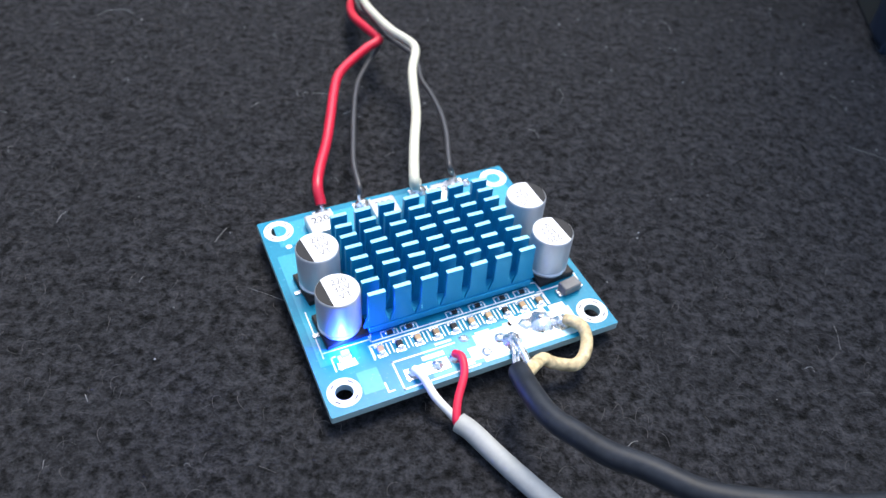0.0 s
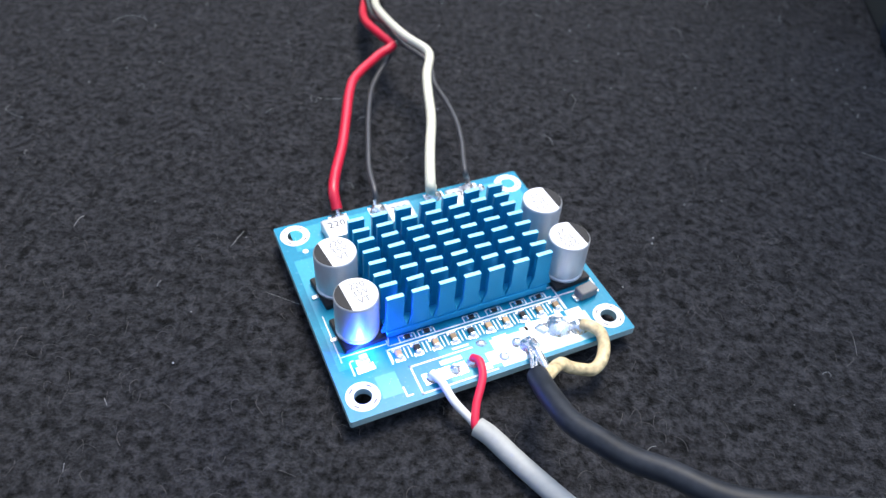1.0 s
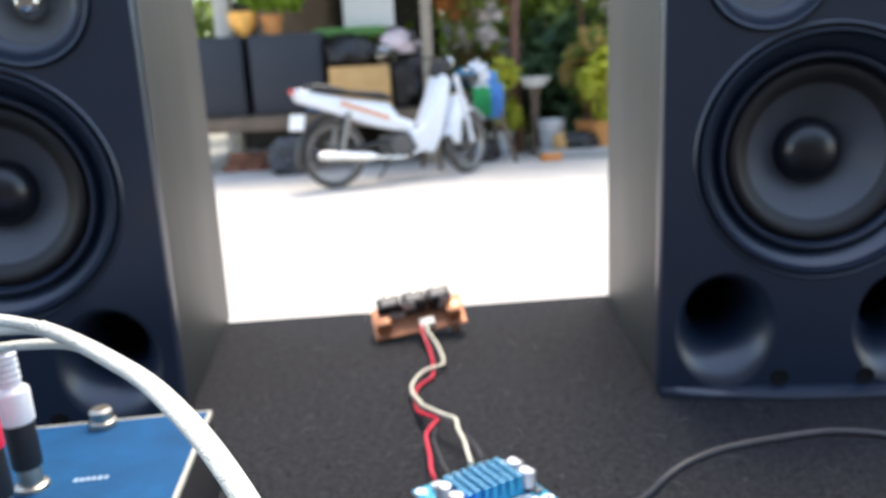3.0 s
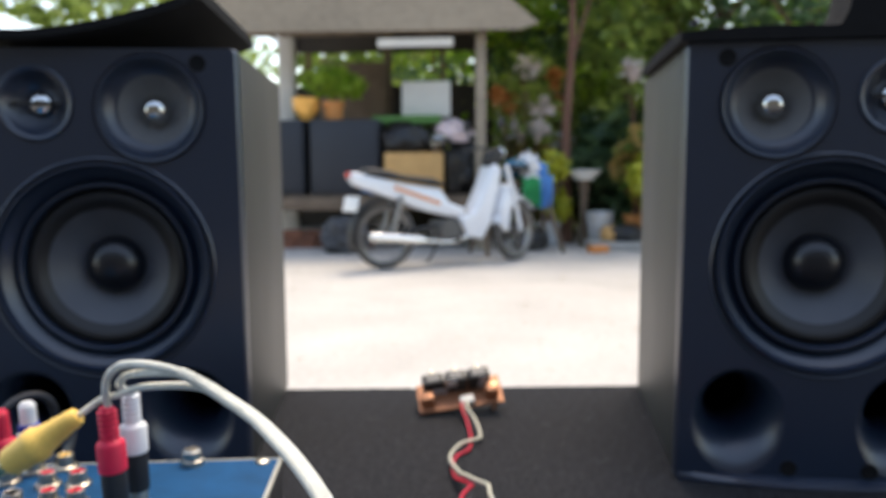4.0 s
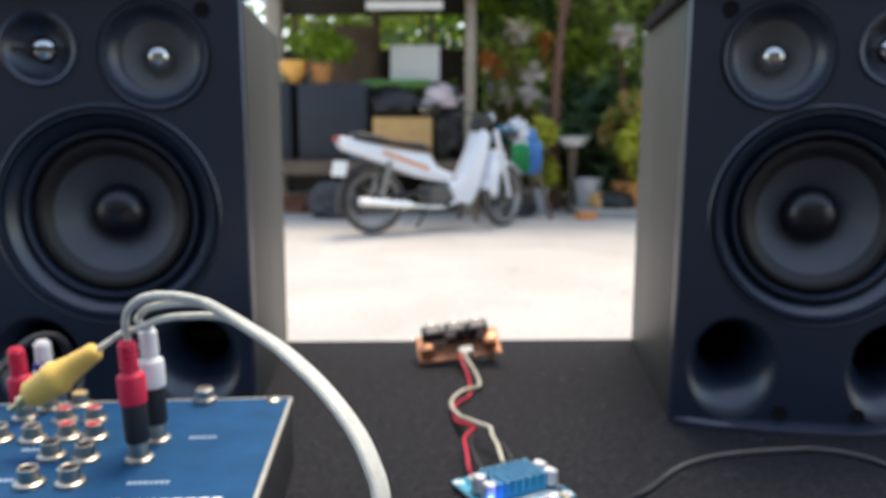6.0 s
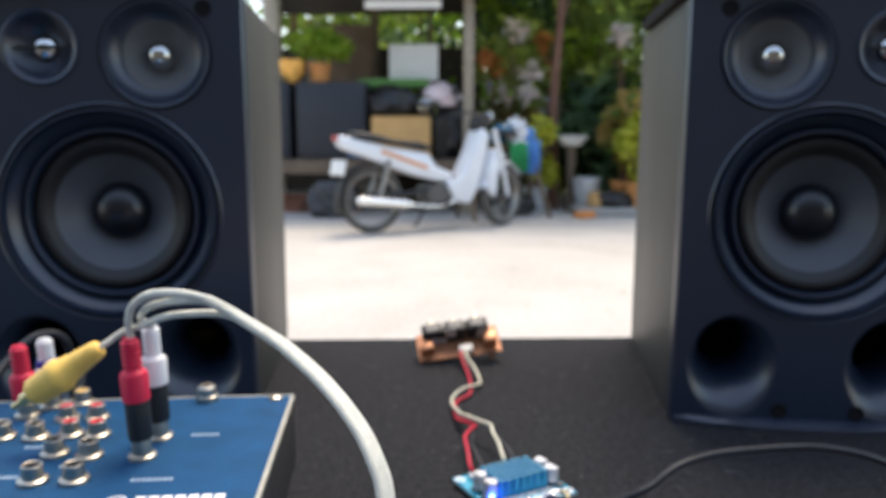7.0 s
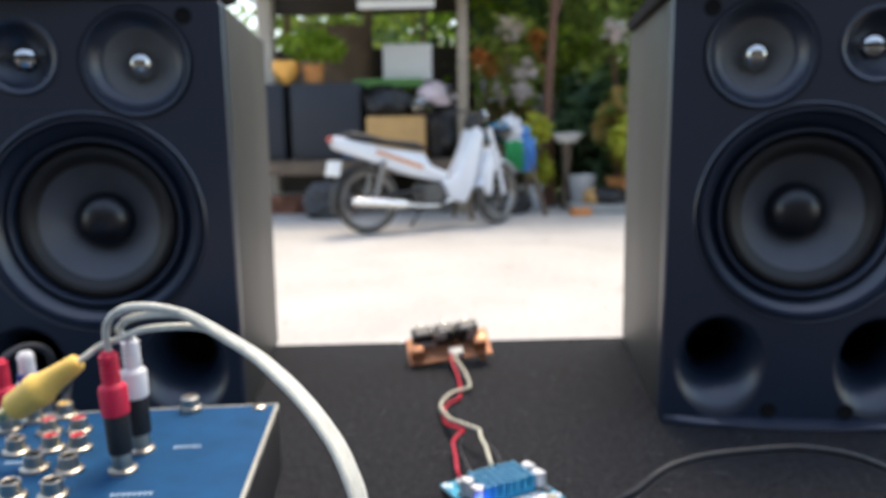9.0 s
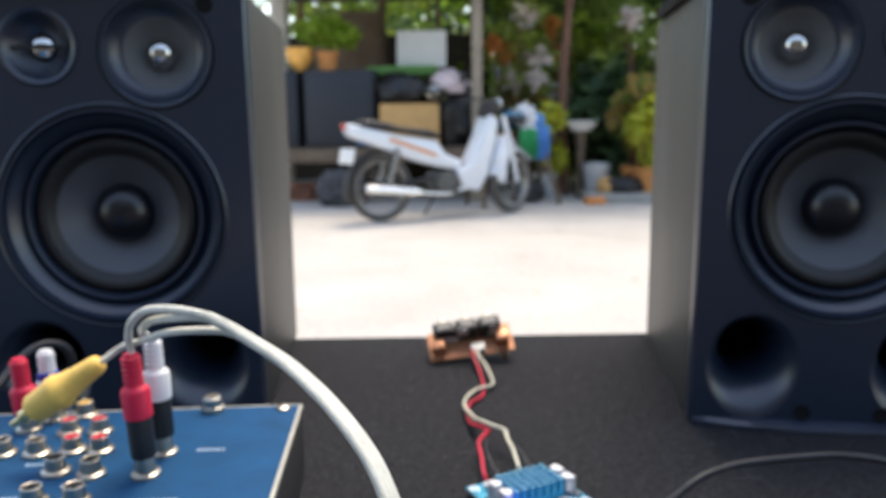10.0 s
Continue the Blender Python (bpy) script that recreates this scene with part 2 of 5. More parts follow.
def glide(points, steps=8):
    """A smooth line through the points."""
    P = [Vector(p) for p in points]
    P = [2 * P[0] - P[1]] + P + [2 * P[-1] - P[-2]]
    out = []
    for a, b, c, d in zip(P, P[1:], P[2:], P[3:]):
        for k in range(steps):
            t = k / steps
            out.append(0.5 * ((2 * b) + (c - a) * t + (2 * a - 5 * b + 4 * c - d) * t * t + (3 * b - a - 3 * c + d) * t ** 3))
    out.append(P[-2])
    return out


def tube(points, radius, seg=12, steps=8, bm=None, smooth_line=True, taper=None):
    """A round cable or rod along the points; taper(f) scales its radius from 0 to 1."""
    line = glide(points, steps) if smooth_line else [Vector(p) for p in points]
    b = bmesh.new()
    rings, side = [], None
    for i, p in enumerate(line):
        d = (line[min(i + 1, len(line) - 1)] - line[max(i - 1, 0)]).normalized()
        if side is None:
            side = d.orthogonal().normalized()
        side = (side - d * side.dot(d)).normalized()
        up = d.cross(side)
        r = radius * (taper(i / (len(line) - 1)) if taper else 1)
        rings.append([b.verts.new(p + r * (math.cos(2 * math.pi * k / seg) * side + math.sin(2 * math.pi * k / seg) * up)) for k in range(seg)])
    for p, q in zip(rings, rings[1:]):
        for i in range(seg):
            j = (i + 1) % seg
            b.faces.new((p[i], p[j], q[j], q[i]))
    b.faces.new(rings[0][::-1])
    b.faces.new(rings[-1])
    return join(bm, b)


def plate(outline, holes, thick):
    """A flat plate in x and y, from z = 0 up to thick, with (x, y, radius) holes or loops of points."""
    b = bmesh.new()
    edges = []
    loops = [outline] + [h if isinstance(h, list) else [(h[0] + h[2] * math.cos(2 * math.pi * k / 40), h[1] + h[2] * math.sin(2 * math.pi * k / 40)) for k in range(40)] for h in holes]
    for lp in loops:
        vs = [b.verts.new((x, y, 0)) for x, y in lp]
        edges += [b.edges.new((vs[i], vs[(i + 1) % len(vs)])) for i in range(len(vs))]
    bmesh.ops.triangle_fill(b, use_beauty=True, use_dissolve=False, edges=edges)
    if thick:
        r = bmesh.ops.extrude_face_region(b, geom=b.faces[:])
        bmesh.ops.translate(b, vec=(0, 0, thick), verts=[v for v in r["geom"] if isinstance(v, bmesh.types.BMVert)])
    return b


def round_rect(w, h, r, n=6, cx=0.0, cy=0.0):
    pts = []
    for sx, sy, a0 in ((1, 1, 0), (-1, 1, 90), (-1, -1, 180), (1, -1, 270)):
        for k in range(n + 1):
            a = radians(a0 + 90 * k / n)
            pts.append((cx + sx * (w / 2 - r) + r * math.cos(a), cy + sy * (h / 2 - r) + r * math.sin(a)))
    return pts


# ---- ground and table ----
GROUND_Z = -0.63
bm = bmesh.new()
bmesh.ops.create_grid(bm, x_segments=60, y_segments=60, size=60)
ground = part("ground", bm, GROUND, m=pose(0, 20, GROUND_Z))
tagged(ground, "pale sandy yard, swept and sunlit", "ground", kind="structure")

# unseen dark floor, added to cut light bounced up onto the loudspeakers
floor = part("floor", box(14, 6.2, 0.02, (0, -3.4, GROUND_Z), 0.004), surface("dark_bounce_floor", (0.045, 0.043, 0.042), 0.85, vary=0.2, scale=3, fine=60, bump=0.2, depth=0.003))
tagged(floor, "added dark floor out of view, keeps bounced light low", "floor", kind="structure")
# unseen tall wall, added so that light reaches the baffles mostly from above
unseen_wall_south = part("unseen_wall_south", box(14, 0.15, 5.2, (0, -6.45, GROUND_Z), 0.004), surface("unseen_wall_dark", (0.07, 0.068, 0.062), 0.9, vary=0.1, scale=2, fine=40, bump=0.1, depth=0.002))
tagged(unseen_wall_south, "added plain wall out of view, blocks low sky behind the table", "wall", kind="structure")

TABLE = pose(-0.002, 0.4919, 0, 0, 0, 4.9)
table = thing("table", "low work table covered in black felt", "table", TABLE @ pose(0, -0.45, 0))
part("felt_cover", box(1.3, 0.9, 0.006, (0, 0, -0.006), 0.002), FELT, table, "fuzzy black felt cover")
part("tabletop", box(1.29, 0.89, 0.02, (0, 0, -0.0265), 0.003), BLACK, table)
for x in (-0.58, 0.58):
    for y in (-0.38, 0.38):
        part("leg", box(0.04, 0.04, 0.6035, (x, y, -0.63), 0.004), BLACK, table)


# ---- the two loudspeakers ----
SW, SD, SH = 0.199, 0.240, 0.32


def loudspeaker(m, mirror):
    """Three-way bookshelf loudspeaker; front in the plane y = 0, inner edge at x = 0, mirror = -1 for the one whose body goes to -x."""
    s = mirror
    sp = thing("loudspeaker", "black three-way bookshelf loudspeaker with wood-grain sides, on the felt table", "loudspeaker", m, "pair of loudspeakers")
    for x, y, z, a, b, c in ((0.006, SD / 2 + 0.006, 0, 0.012, SD - 0.012, SH), (SW - 0.006, SD / 2 + 0.006, 0, 0.012, SD - 0.012, SH), (SW / 2, SD / 2 + 0.006, 0, SW - 0.0244, SD - 0.0125, 0.012),
                             (SW / 2, SD / 2 + 0.006, SH - 0.012, SW - 0.0244, SD - 0.0125, 0.0118), (SW / 2, SD - 0.008, 0.0122, SW - 0.0244, 0.012, SH - 0.0246)):
        part("cabinet_panel", box(a, b, c, (s * x, y, z), 0.0015), VINYL, sp, "dark wood-grain vinyl panel")
    # baffle with its openings; drawn in x and z, then stood upright
    woofer, mid, tweeter = (s * 0.0997, 0.1618, 0.0790), (s * 0.0609, 0.2774, 0.0398), (s * 0.1403, 0.2813, 0.0265)
    ports = [(s * 0.0418, 0.0482), (s * 0.1572, 0.0482)]
    port_loops = [[(x + 0.0335 * math.cos(2 * math.pi * k / 40), z + (0.0385 if math.sin(2 * math.pi * k / 40) > 0 else 0.0425) * math.sin(2 * math.pi * k / 40)) for k in range(40)] for x, z in ports]
    bm = plate(round_rect(SW, SH, 0.004, 4, s * SW / 2, SH / 2), [woofer, mid, tweeter] + port_loops, 0.0)
    outline = [e for e in bm.edges if e.is_boundary and all(abs(v.co.x - s * SW / 2) > SW / 2 - 0.0045 or abs(v.co.y - SH / 2) > SH / 2 - 0.0045 for v in e.verts)]
    r = bmesh.ops.extrude_edge_only(bm, edges=outline)
    vs = [v for v in r["geom"] if isinstance(v, bmesh.types.BMVert)]
    bmesh.ops.translate(bm, vec=(0, 0, -0.003), verts=vs)
    cx, cz = s * SW / 2, SH / 2
    for v in vs:
        v.co.x, v.co.y = cx + (v.co.x - cx) * 1.018, cz + (v.co.y - cz) * 1.0
    r = bmesh.ops.extrude_edge_only(bm, edges=[e for e in r["geom"] if isinstance(e, bmesh.types.BMEdge)])
    bmesh.ops.translate(bm, vec=(0, 0, -0.009), verts=[v for v in r["geom"] if isinstance(v, bmesh.types.BMVert)])
    bmesh.ops.transform(bm, matrix=pose(0, 0, 0, 90), verts=bm.verts)
    part("baffle", bm, BAFFLE, sp, "moulded black plastic front baffle")

    # the bottom edge swells forward in a shallow bow
    bm = bmesh.new()
    rows = []
    for k in range(25):
        u = k / 24
        b = 0.0004 + 0.010 * (1 - (2 * u - 1) ** 2)
        rows.append([bm.verts.new((s * SW * u, y, z)) for y, z in ((0.006, 0.0002), (-b * 0.96, 0.0002), (-b, 0.0010), (-b * 0.93, 0.0028), (-b * 0.5, 0.0048), (0.0, 0.0064), (0.006, 0.0064))])
    for p, q2 in zip(rows, rows[1:]):
        for i in range(7):
            bm.faces.new((p[i], p[(i + 1) % 7], q2[(i + 1) % 7], q2[i]))
    bm.faces.new(rows[0])
    bm.faces.new(rows[-1][::-1])
    bmesh.ops.recalc_face_normals(bm, faces=bm.faces[:])
    part("bottom_lip", bm, BAFFLE, sp)

    def at(x, z):
        return pose(x, 0, z, 90)
    R = woofer[2]
    w = part("woofer", lathe([(R + 0.0005, -0.0004), (R - 0.0001, -0.0045), (R - 0.0016, -0.0045), (R - 0.0018, 0.0014), (R - 0.0024, 0.0026), (R - 0.0036, 0.0028), (R - 0.0044, 0.0012), (R - 0.0048, -0.0022), (R - 0.0056, -0.0034), (R - 0.009, -0.0062), (R - 0.0135, -0.0105), (R - 0.0150, -0.0120), (R - 0.0158, -0.0070), (R - 0.0168, -0.0052), (R - 0.0184, -0.0052), (R - 0.0198, -0.0070), (R - 0.0204, -0.0110)], 64), BAFFLE, sp, m=at(woofer[0], woofer[1]))
    part("surround", lathe([(0.0592, -0.0108), (0.0578, -0.0125), (0.0562, -0.0098), (0.0540, -0.0080), (0.0515, -0.0080), (0.0490, -0.0098), (0.0440, -0.0133)], 64), RUBBER, w, "black rubber roll surround")
    part("cone", lathe([(0.0478, -0.0120), (0.0455, -0.0136), (0.0330, -0.0225), (0.0240, -0.0282), (0.018, -0.0318)], 64), CONE, w, "charcoal paper cone")
    part("dust_cap", lathe([(0.0218, -0.0300), (0.0212, -0.0252), (0.0178, -0.0190), (0.0115, -0.0152), (0.005, -0.0136), (0, -0.0133)], 40), CAP, w, "glossy black dust cap")
    part("trim_ring", lathe([(R + 0.0028, -0.0002), (R + 0.0022, 0.0007), (R + 0.0012, 0.0012), (R + 0.0004, 0.0006), (R + 0.0002, -0.0006)], 64), BAFFLE, w, "moulded ring round the woofer")
    R = mid[2]
    q = part("midrange", lathe([(R + 0.0004, -0.0004), (R - 0.0001, -0.0035), (R - 0.0011, -0.0035), (R - 0.0013, 0.0014), (R - 0.0020, 0.0026), (R - 0.0038, 0.002), (R - 0.006, -0.002), (R - 0.011, -0.008), (0.0255, -0.009)], 56), BAFFLE, sp, m=at(mid[0], mid[1]))
    part("cone", lathe([(0.0257, -0.009), (0.024, -0.010), (0.015, -0.016), (0.009, -0.019)], 48), GREY_CONE, q, "grey paper cone")
    part("dust_cap", lathe([(0.0108, -0.019), (0.0105, -0.013), (0.0075, -0.0085), (0.004, -0.0065), (0, -0.006)], 32), CHROME, q, "mirror-bright metal dust cap")
    R = tweeter[2]
    q = part("tweeter", lathe([(R + 0.0004, -0.0002), (R, 0.0014), (R - 0.0012, 0.002), (R - 0.003, 0.0014), (R - 0.005, -0.001), (0.017, -0.007), (0.0095, -0.010), (0.0085, -0.012)], 48), BAFFLE, sp, m=at(tweeter[0], tweeter[1]))
    part("dome", lathe([(0.0088, -0.011), (0.008, -0.007), (0.005, -0.0045), (0, -0.0035)], 32), CHROME, q, "shiny dome behind a crossbar")
    part("phase_bar", box(0.034, 0.003, 0.0015, (0, 0, -0.003), 0.0005), BLACK, q)
    for x, z in ports:
        b = bmesh.new()
        rings = []
        for f, d in ((1.0, 0), (0.95, 0.0008), (0.88, 0.003), (0.78, 0.008), (0.67, 0.016), (0.57, 0.028), (0.52, 0.055)):
            ring = []
            for k in range(40):
                a = 2 * math.pi * k / 40
                low = 0.0385 if math.sin(a) > 0 else 0.0425
                low = 0.0385 + (low - 0.0385) * max(0.0, (f - 0.5) / 0.5)
                ring.append(b.verts.new((0.0335 * f * math.cos(a), d, low * f * math.sin(a) * (0.9 + 0.1 * f) + 0.017 * (1 - f))))
            rings.append(ring)
        for p, q2 in zip(rings, rings[1:]):
            for k in range(40):
                b.faces.new((p[k], p[(k + 1) % 40], q2[(k + 1) % 40], q2[k]))
        part("bass_port", b, BAFFLE, sp, "flared bass port", m=pose(x, 0, z))
    for x, z in ((s * 0.0262, 0.3096), (s * 0.173, 0.3096), (s * 0.0787, 0.0125), (s * 0.1345, 0.0125)):
        part("grille_socket", lathe([(0.0060, 0.0002), (0.0056, 0.0010), (0.0046, 0.0010), (0.0042, 0.0004), (0.0038, 0.0004), (0, 0.0003)], 20), CLOTH, sp, m=at(x, z))
    return sp


RIGHT = pose(0.1699, 0.2600, 0, 0, 0, -3.55)
LEFT = pose(-0.1545, 0.2490, 0, 0, 0, 8.5)
loudspeaker(RIGHT, 1)
loudspeaker(LEFT, -1)


# ---- the speaker grilles that lie on top of them ----
def grille(m, width, depth, rise, closed=False):
    """A cloth-covered grille frame lying on its back, bowed along its length; closed fills it down to its support."""
    g = thing("speaker_grille", "black cloth speaker grille laid on top of a loudspeaker", "grille", m, "speaker grilles")
    bm = bmesh.new()
    nx, ny = 40, 10
    top, low = [], []
    for i in range(nx + 1):
        f = i / nx
        z = rise(f)
        top.append([bm.verts.new((width * (f - 0.5), depth * (k / ny - 0.5), (0.001 if closed and k > 2 else z) + 0.009 - 0.003 * abs(2 * k / ny - 1) ** 6)) for k in range(ny + 1)])
        low.append([bm.verts.new((width * (f - 0.5), depth * (k / ny - 0.5), 0.0006 if closed else max(0.0006, z))) for k in range(ny + 1)])
    for i in range(nx):
        for k in range(ny):
            bm.faces.new((top[i][k], top[i + 1][k], top[i + 1][k + 1], top[i][k + 1]))
            bm.faces.new((low[i][k], low[i][k + 1], low[i + 1][k + 1], low[i + 1][k]))
        for k in (0, ny):
            bm.faces.new((top[i][k], top[i + 1][k], low[i + 1][k], low[i][k]))
    for i in (0, nx):
        for k in range(ny):
            bm.faces.new((top[i][k], top[i][k + 1], low[i][k + 1], low[i][k]))
    part("grille_panel", bm, CLOTH, g, "black stretched cloth")
    for f in (0.06, 0.94):
        for y in (-0.4, 0.4):
            z = max(0.0006, rise(f))
            if z > 0.003:
                continue
            part("peg", lathe([(0.003, 0), (0.003, 0.004), (0, 0.0045)], 12), RUBBER, g, m=pose(width * (f - 0.5), depth * y, z + 0.012))
    return g


grille(RIGHT @ pose(SW / 2 - 0.006, 0.10, SH), 0.20, 0.21, lambda f: 0.001 + 0.003 * math.sin(5 * f) + 0.042 / (1 + math.exp(-(f - 0.56) * 110)), True)
grille(LEFT @ pose(-SW / 2 - 0.022, 0.095, SH), 0.205, 0.22, lambda f: 0.004 + 0.019 * abs(2 * f - 0.75) ** 1.7)


# ---- the amplifier board ----
MM = 0.001
BOARD = pose(0.0302, 0.1003, 0.0029, 0, 0, 30.67)
BW, BD, BT = 58.8 * MM, 52.2 * MM, 1.6 * MM
amp = thing("amplifier_board", "blue amplifier circuit board with a finned heatsink, lying on the felt", "circuit board", BOARD)


def lettering(text, size, parent, m, material, name="lettering", label=""):
    c = bpy.data.curves.new("lettering", "FONT")
    c.body, c.size, c.align_x, c.align_y, c.resolution_u = text, size, "CENTER", "CENTER", 2
    o = new("tmp", c)
    me = bpy.data.meshes.new_from_object(o.evaluated_get(bpy.context.evaluated_depsgraph_get()))
    bpy.data.objects.remove(o)
    me.materials.clear()
    me.materials.append(material)
    ob = new(name, me)
    ob.parent = parent
    ob.matrix_basis = m
    if label:
        ob["label"] = label
    return ob


HOLES = [(3.8, 4.4), (55.5, 4.6), (3.8, 48.5), (55.3, 48.5)]
bm = plate(round_rect(BW, BD, 0.4 * MM, 3, BW / 2, BD / 2), [(x * MM, y * MM, 1.65 * MM) for x, y in HOLES], BT)
pcb = part("circuit_board", bm, [PCB, PCB_EDGE], amp, "glossy blue board with white print", smooth=False)
for p in pcb.data.polygons:
    p.material_index = 0 if abs(p.normal.z) > 0.5 else 1
TOP = BT + 0.03 * MM
for x, y in HOLES:
    part("mounting_ring", lathe([(1.66 * MM, 0), (1.8 * MM, 0.06 * MM), (3.1 * MM, 0.06 * MM), (3.15 * MM, 0)], 40), SILK, amp, "white ring round a mounting hole", m=pose(x * MM, y * MM, BT))
    for k in range(4):
        part("ring_mark", box(1.1 * MM, 0.3 * MM, 0.02 * MM), INK, amp, m=pose(x * MM, y * MM, BT + 0.065 * MM) @ pose(0, 0, 0, 0, 0, 45 + 90 * k) @ pose(0, 2.45 * MM, 0))
# faint wide copper areas under the mask
for x, y, a, b in ((23, 47, 40, 7), (50, 40, 14, 20), (33, 5, 26, 7.5), (9, 5, 4, 5), (4.5, 26, 6, 30)):
    part("copper_area", box(a * MM, b * MM, 0.02 * MM, (x * MM, y * MM, BT), 0), TRACE, amp, smooth=False)


def silk_line(pts, w=0.28):
    """White printed line through the corner points, in millimetres."""
    bm = None
    for (x0, y0), (x1, y1) in zip(pts, pts[1:]):
        n = math.hypot(x1 - x0, y1 - y0)
        bm = box((n + w) * MM, w * MM, 0.015 * MM, ((x0 + x1) / 2 * MM, (y0 + y1) / 2 * MM, BT + 0.02 * MM), turn=pose(0, 0, 0, 0, 0, math.degrees(math.atan2(y1 - y0, x1 - x0))), bm=bm)
    part("silkscreen_line", bm, SILK, amp, smooth=False)


silk_line([(14.0, 7.3), (14.0, 1.0), (29.0, 1.0)], 0.35)
silk_line([(14.0, 7.3), (26.5, 7.3)], 0.35)
silk_line([(11.3, 12.4), (48.5, 12.4)], 0.35)
silk_line([(11.3, 9.1), (11.3, 12.4)], 0.3)
silk_line([(48.5, 9.3), (48.5, 15.5), (46.8, 15.5)], 0.3)
silk_line([(12.0, 14.6), (12.0, 13.2), (47.0, 13.2)], 0.25)
silk_line([(2.6, 12.8), (2.6, 24.6)], 0.25)
silk_line([(2.6, 13.9), (12.2, 13.9), (12.6, 15.4)], 0.25)
silk_line([(47.6, 12.9), (57.3, 12.9), (57.3, 22)], 0.25)
silk_line([(31.5, 5.4), (35.0, 5.4), (35.0, 1.6)], 0.25)
lettering("L", 3.4 * MM, amp, pose(11.6 * MM, 2.4 * MM, BT + 0.05 * MM), SILK)
part("test_dot", lathe([(0.65 * MM, 0), (0.6 * MM, 0.05 * MM), (0, 0.05 * MM)], 16), SILK, amp, m=pose(4.6 * MM, 43.2 * MM, BT))

# pale strip painting the glare along the board's front edge
part("glare_field", box(21.4 * MM, 6.6 * MM, 0.004 * MM, (41.0 * MM, 4.3 * MM, BT + 0.0205 * MM), 0), GLARE_FIELD, amp, "pale area along the edge, with yard glare in its colour", smooth=False)
# white printed fields round the supply pads
for x, y, a, b, turn in ((42.6, 6.3, 8.6, 4.6, 6), (49.4, 7.6, 3.4, 2.6, 0), (31.0, 3.6, 5.6, 3.0, 0), (38.4, 7.6, 2.6, 1.0, 0), (21.6, 6.0, 4.4, 1.0, 0), (32.6, 7.7, 3.0, 0.7, 0), (27.4, 2.2, 1.8, 1.4, 0), (24.6, 8.2, 3.4, 0.5, 0)):
    part("print_field", box(a * MM, b * MM, 0.012 * MM, (0, 0, 0), 0.0), SILK, amp, "white printed field", smooth=False, m=pose(x * MM, y * MM, BT + 0.021 * MM, 0, 0, turn))

# heatsink: base plate, and pins cut from ridges
HZ = BT + 0.7 * MM
hs = part("heatsink", box(34.6 * MM, 23.6 * MM, 1.5 * MM, (29.5 * MM, 26.4 * MM, HZ), 0.15 * MM, seg=1), ANODISED, amp, "blue anodised finned heatsink")
chip = part("amplifier_chip", box(9 * MM, 9 * MM, 0.64 * MM, (29 * MM, 26 * MM, BT + 0.04 * MM), 0.1 * MM, seg=1), CHIP, amp)
PIN_H = 8.9
bm = bmesh.new()
box(3.4 * MM, 0.95 * MM, PIN_H * MM, (0, 0, 0), 0.06 * MM, seg=1, bm=bm)
for sx in (-1, 1):
    # wedge-shaped burr where the cross cut ran out
    v = [bm.verts.new((sx * (1.68 + a) * MM, b * MM, c * MM)) for a, b, c in ((0, -0.42, 0.02), (0.9, -0.42, 0.02), (0, -0.42, 3.0), (0, 0.1, 0.02), (0.9, 0.1, 0.02), (0, 0.1, 3.0))]
    for f in ((0, 1, 2), (3, 5, 4), (0, 3, 4, 1), (1, 4, 5, 2), (0, 2, 5, 3)):
        bm.faces.new([v[i] for i in f])
pin_mesh = mesh_of("pin", bm, [ANODISED, SHEEN_TOP])
# pin tops take the lighter colour that stands for sky sheen
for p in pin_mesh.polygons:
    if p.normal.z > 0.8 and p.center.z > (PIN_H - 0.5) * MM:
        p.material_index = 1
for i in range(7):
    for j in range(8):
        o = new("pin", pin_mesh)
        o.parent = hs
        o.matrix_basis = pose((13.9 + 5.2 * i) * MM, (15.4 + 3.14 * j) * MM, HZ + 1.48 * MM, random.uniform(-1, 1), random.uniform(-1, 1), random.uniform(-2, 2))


def capacitor(x, y, turn, text):
    """Surface-mount electrolytic can on a black base, with a dark printed segment."""
    cap = part("capacitor", box(8.4 * MM, 8.4 * MM, 1.3 * MM, (0, 0, 0), 0.2 * MM, seg=1), CHIP, amp, "silver electrolytic capacitor on a black base", m=pose(x * MM, y * MM, BT + 0.05 * MM, 0, 0, turn))
    R, H = 4.2 * MM, 10.8 * MM
    part("can", lathe([(R * 0.98, 1.3 * MM), (R, 1.5 * MM), (R, 1.9 * MM), (R * 0.93, 2.1 * MM), (R * 0.93, 2.5 * MM), (R, 2.8 * MM), (R, H - 0.5 * MM), (R * 0.985, H - 0.15 * MM), (R * 0.95, H)], 48), CAN, cap)
    bm = bmesh.new()
    a0 = 1.05
    chord = R * 0.95
    arc = [bm.verts.new((chord * math.cos(a), chord * math.sin(a), H)) for a in np.linspace(math.pi + a0, 3 * math.pi - a0, 40)]
    bm.faces.new(arc)
    part("can_top", bm, CAN_TOP, cap, "white printed top", smooth=False)
    bm = bmesh.new()
    bm.faces.new([bm.verts.new((chord * math.cos(a), chord * math.sin(a), H)) for a in np.linspace(math.pi - a0, math.pi + a0, 24)])
    part("polarity_mark", bm, CHIP, cap, "black polarity segment", smooth=False)
    for k, line in enumerate(text):
        lettering(line, 2.1 * MM, cap, pose(0.9 * MM, (1.9 - 1.9 * k) * MM, H + 0.03 * MM), INK)
    for s in (-1, 1):
        part("lead", box(1.6 * MM, 0.9 * MM, 0.3 * MM, (s * 4.7 * MM, 0, 0), 0.05 * MM, seg=1), TIN, cap)


MARK = ("220", "35V", "VT")
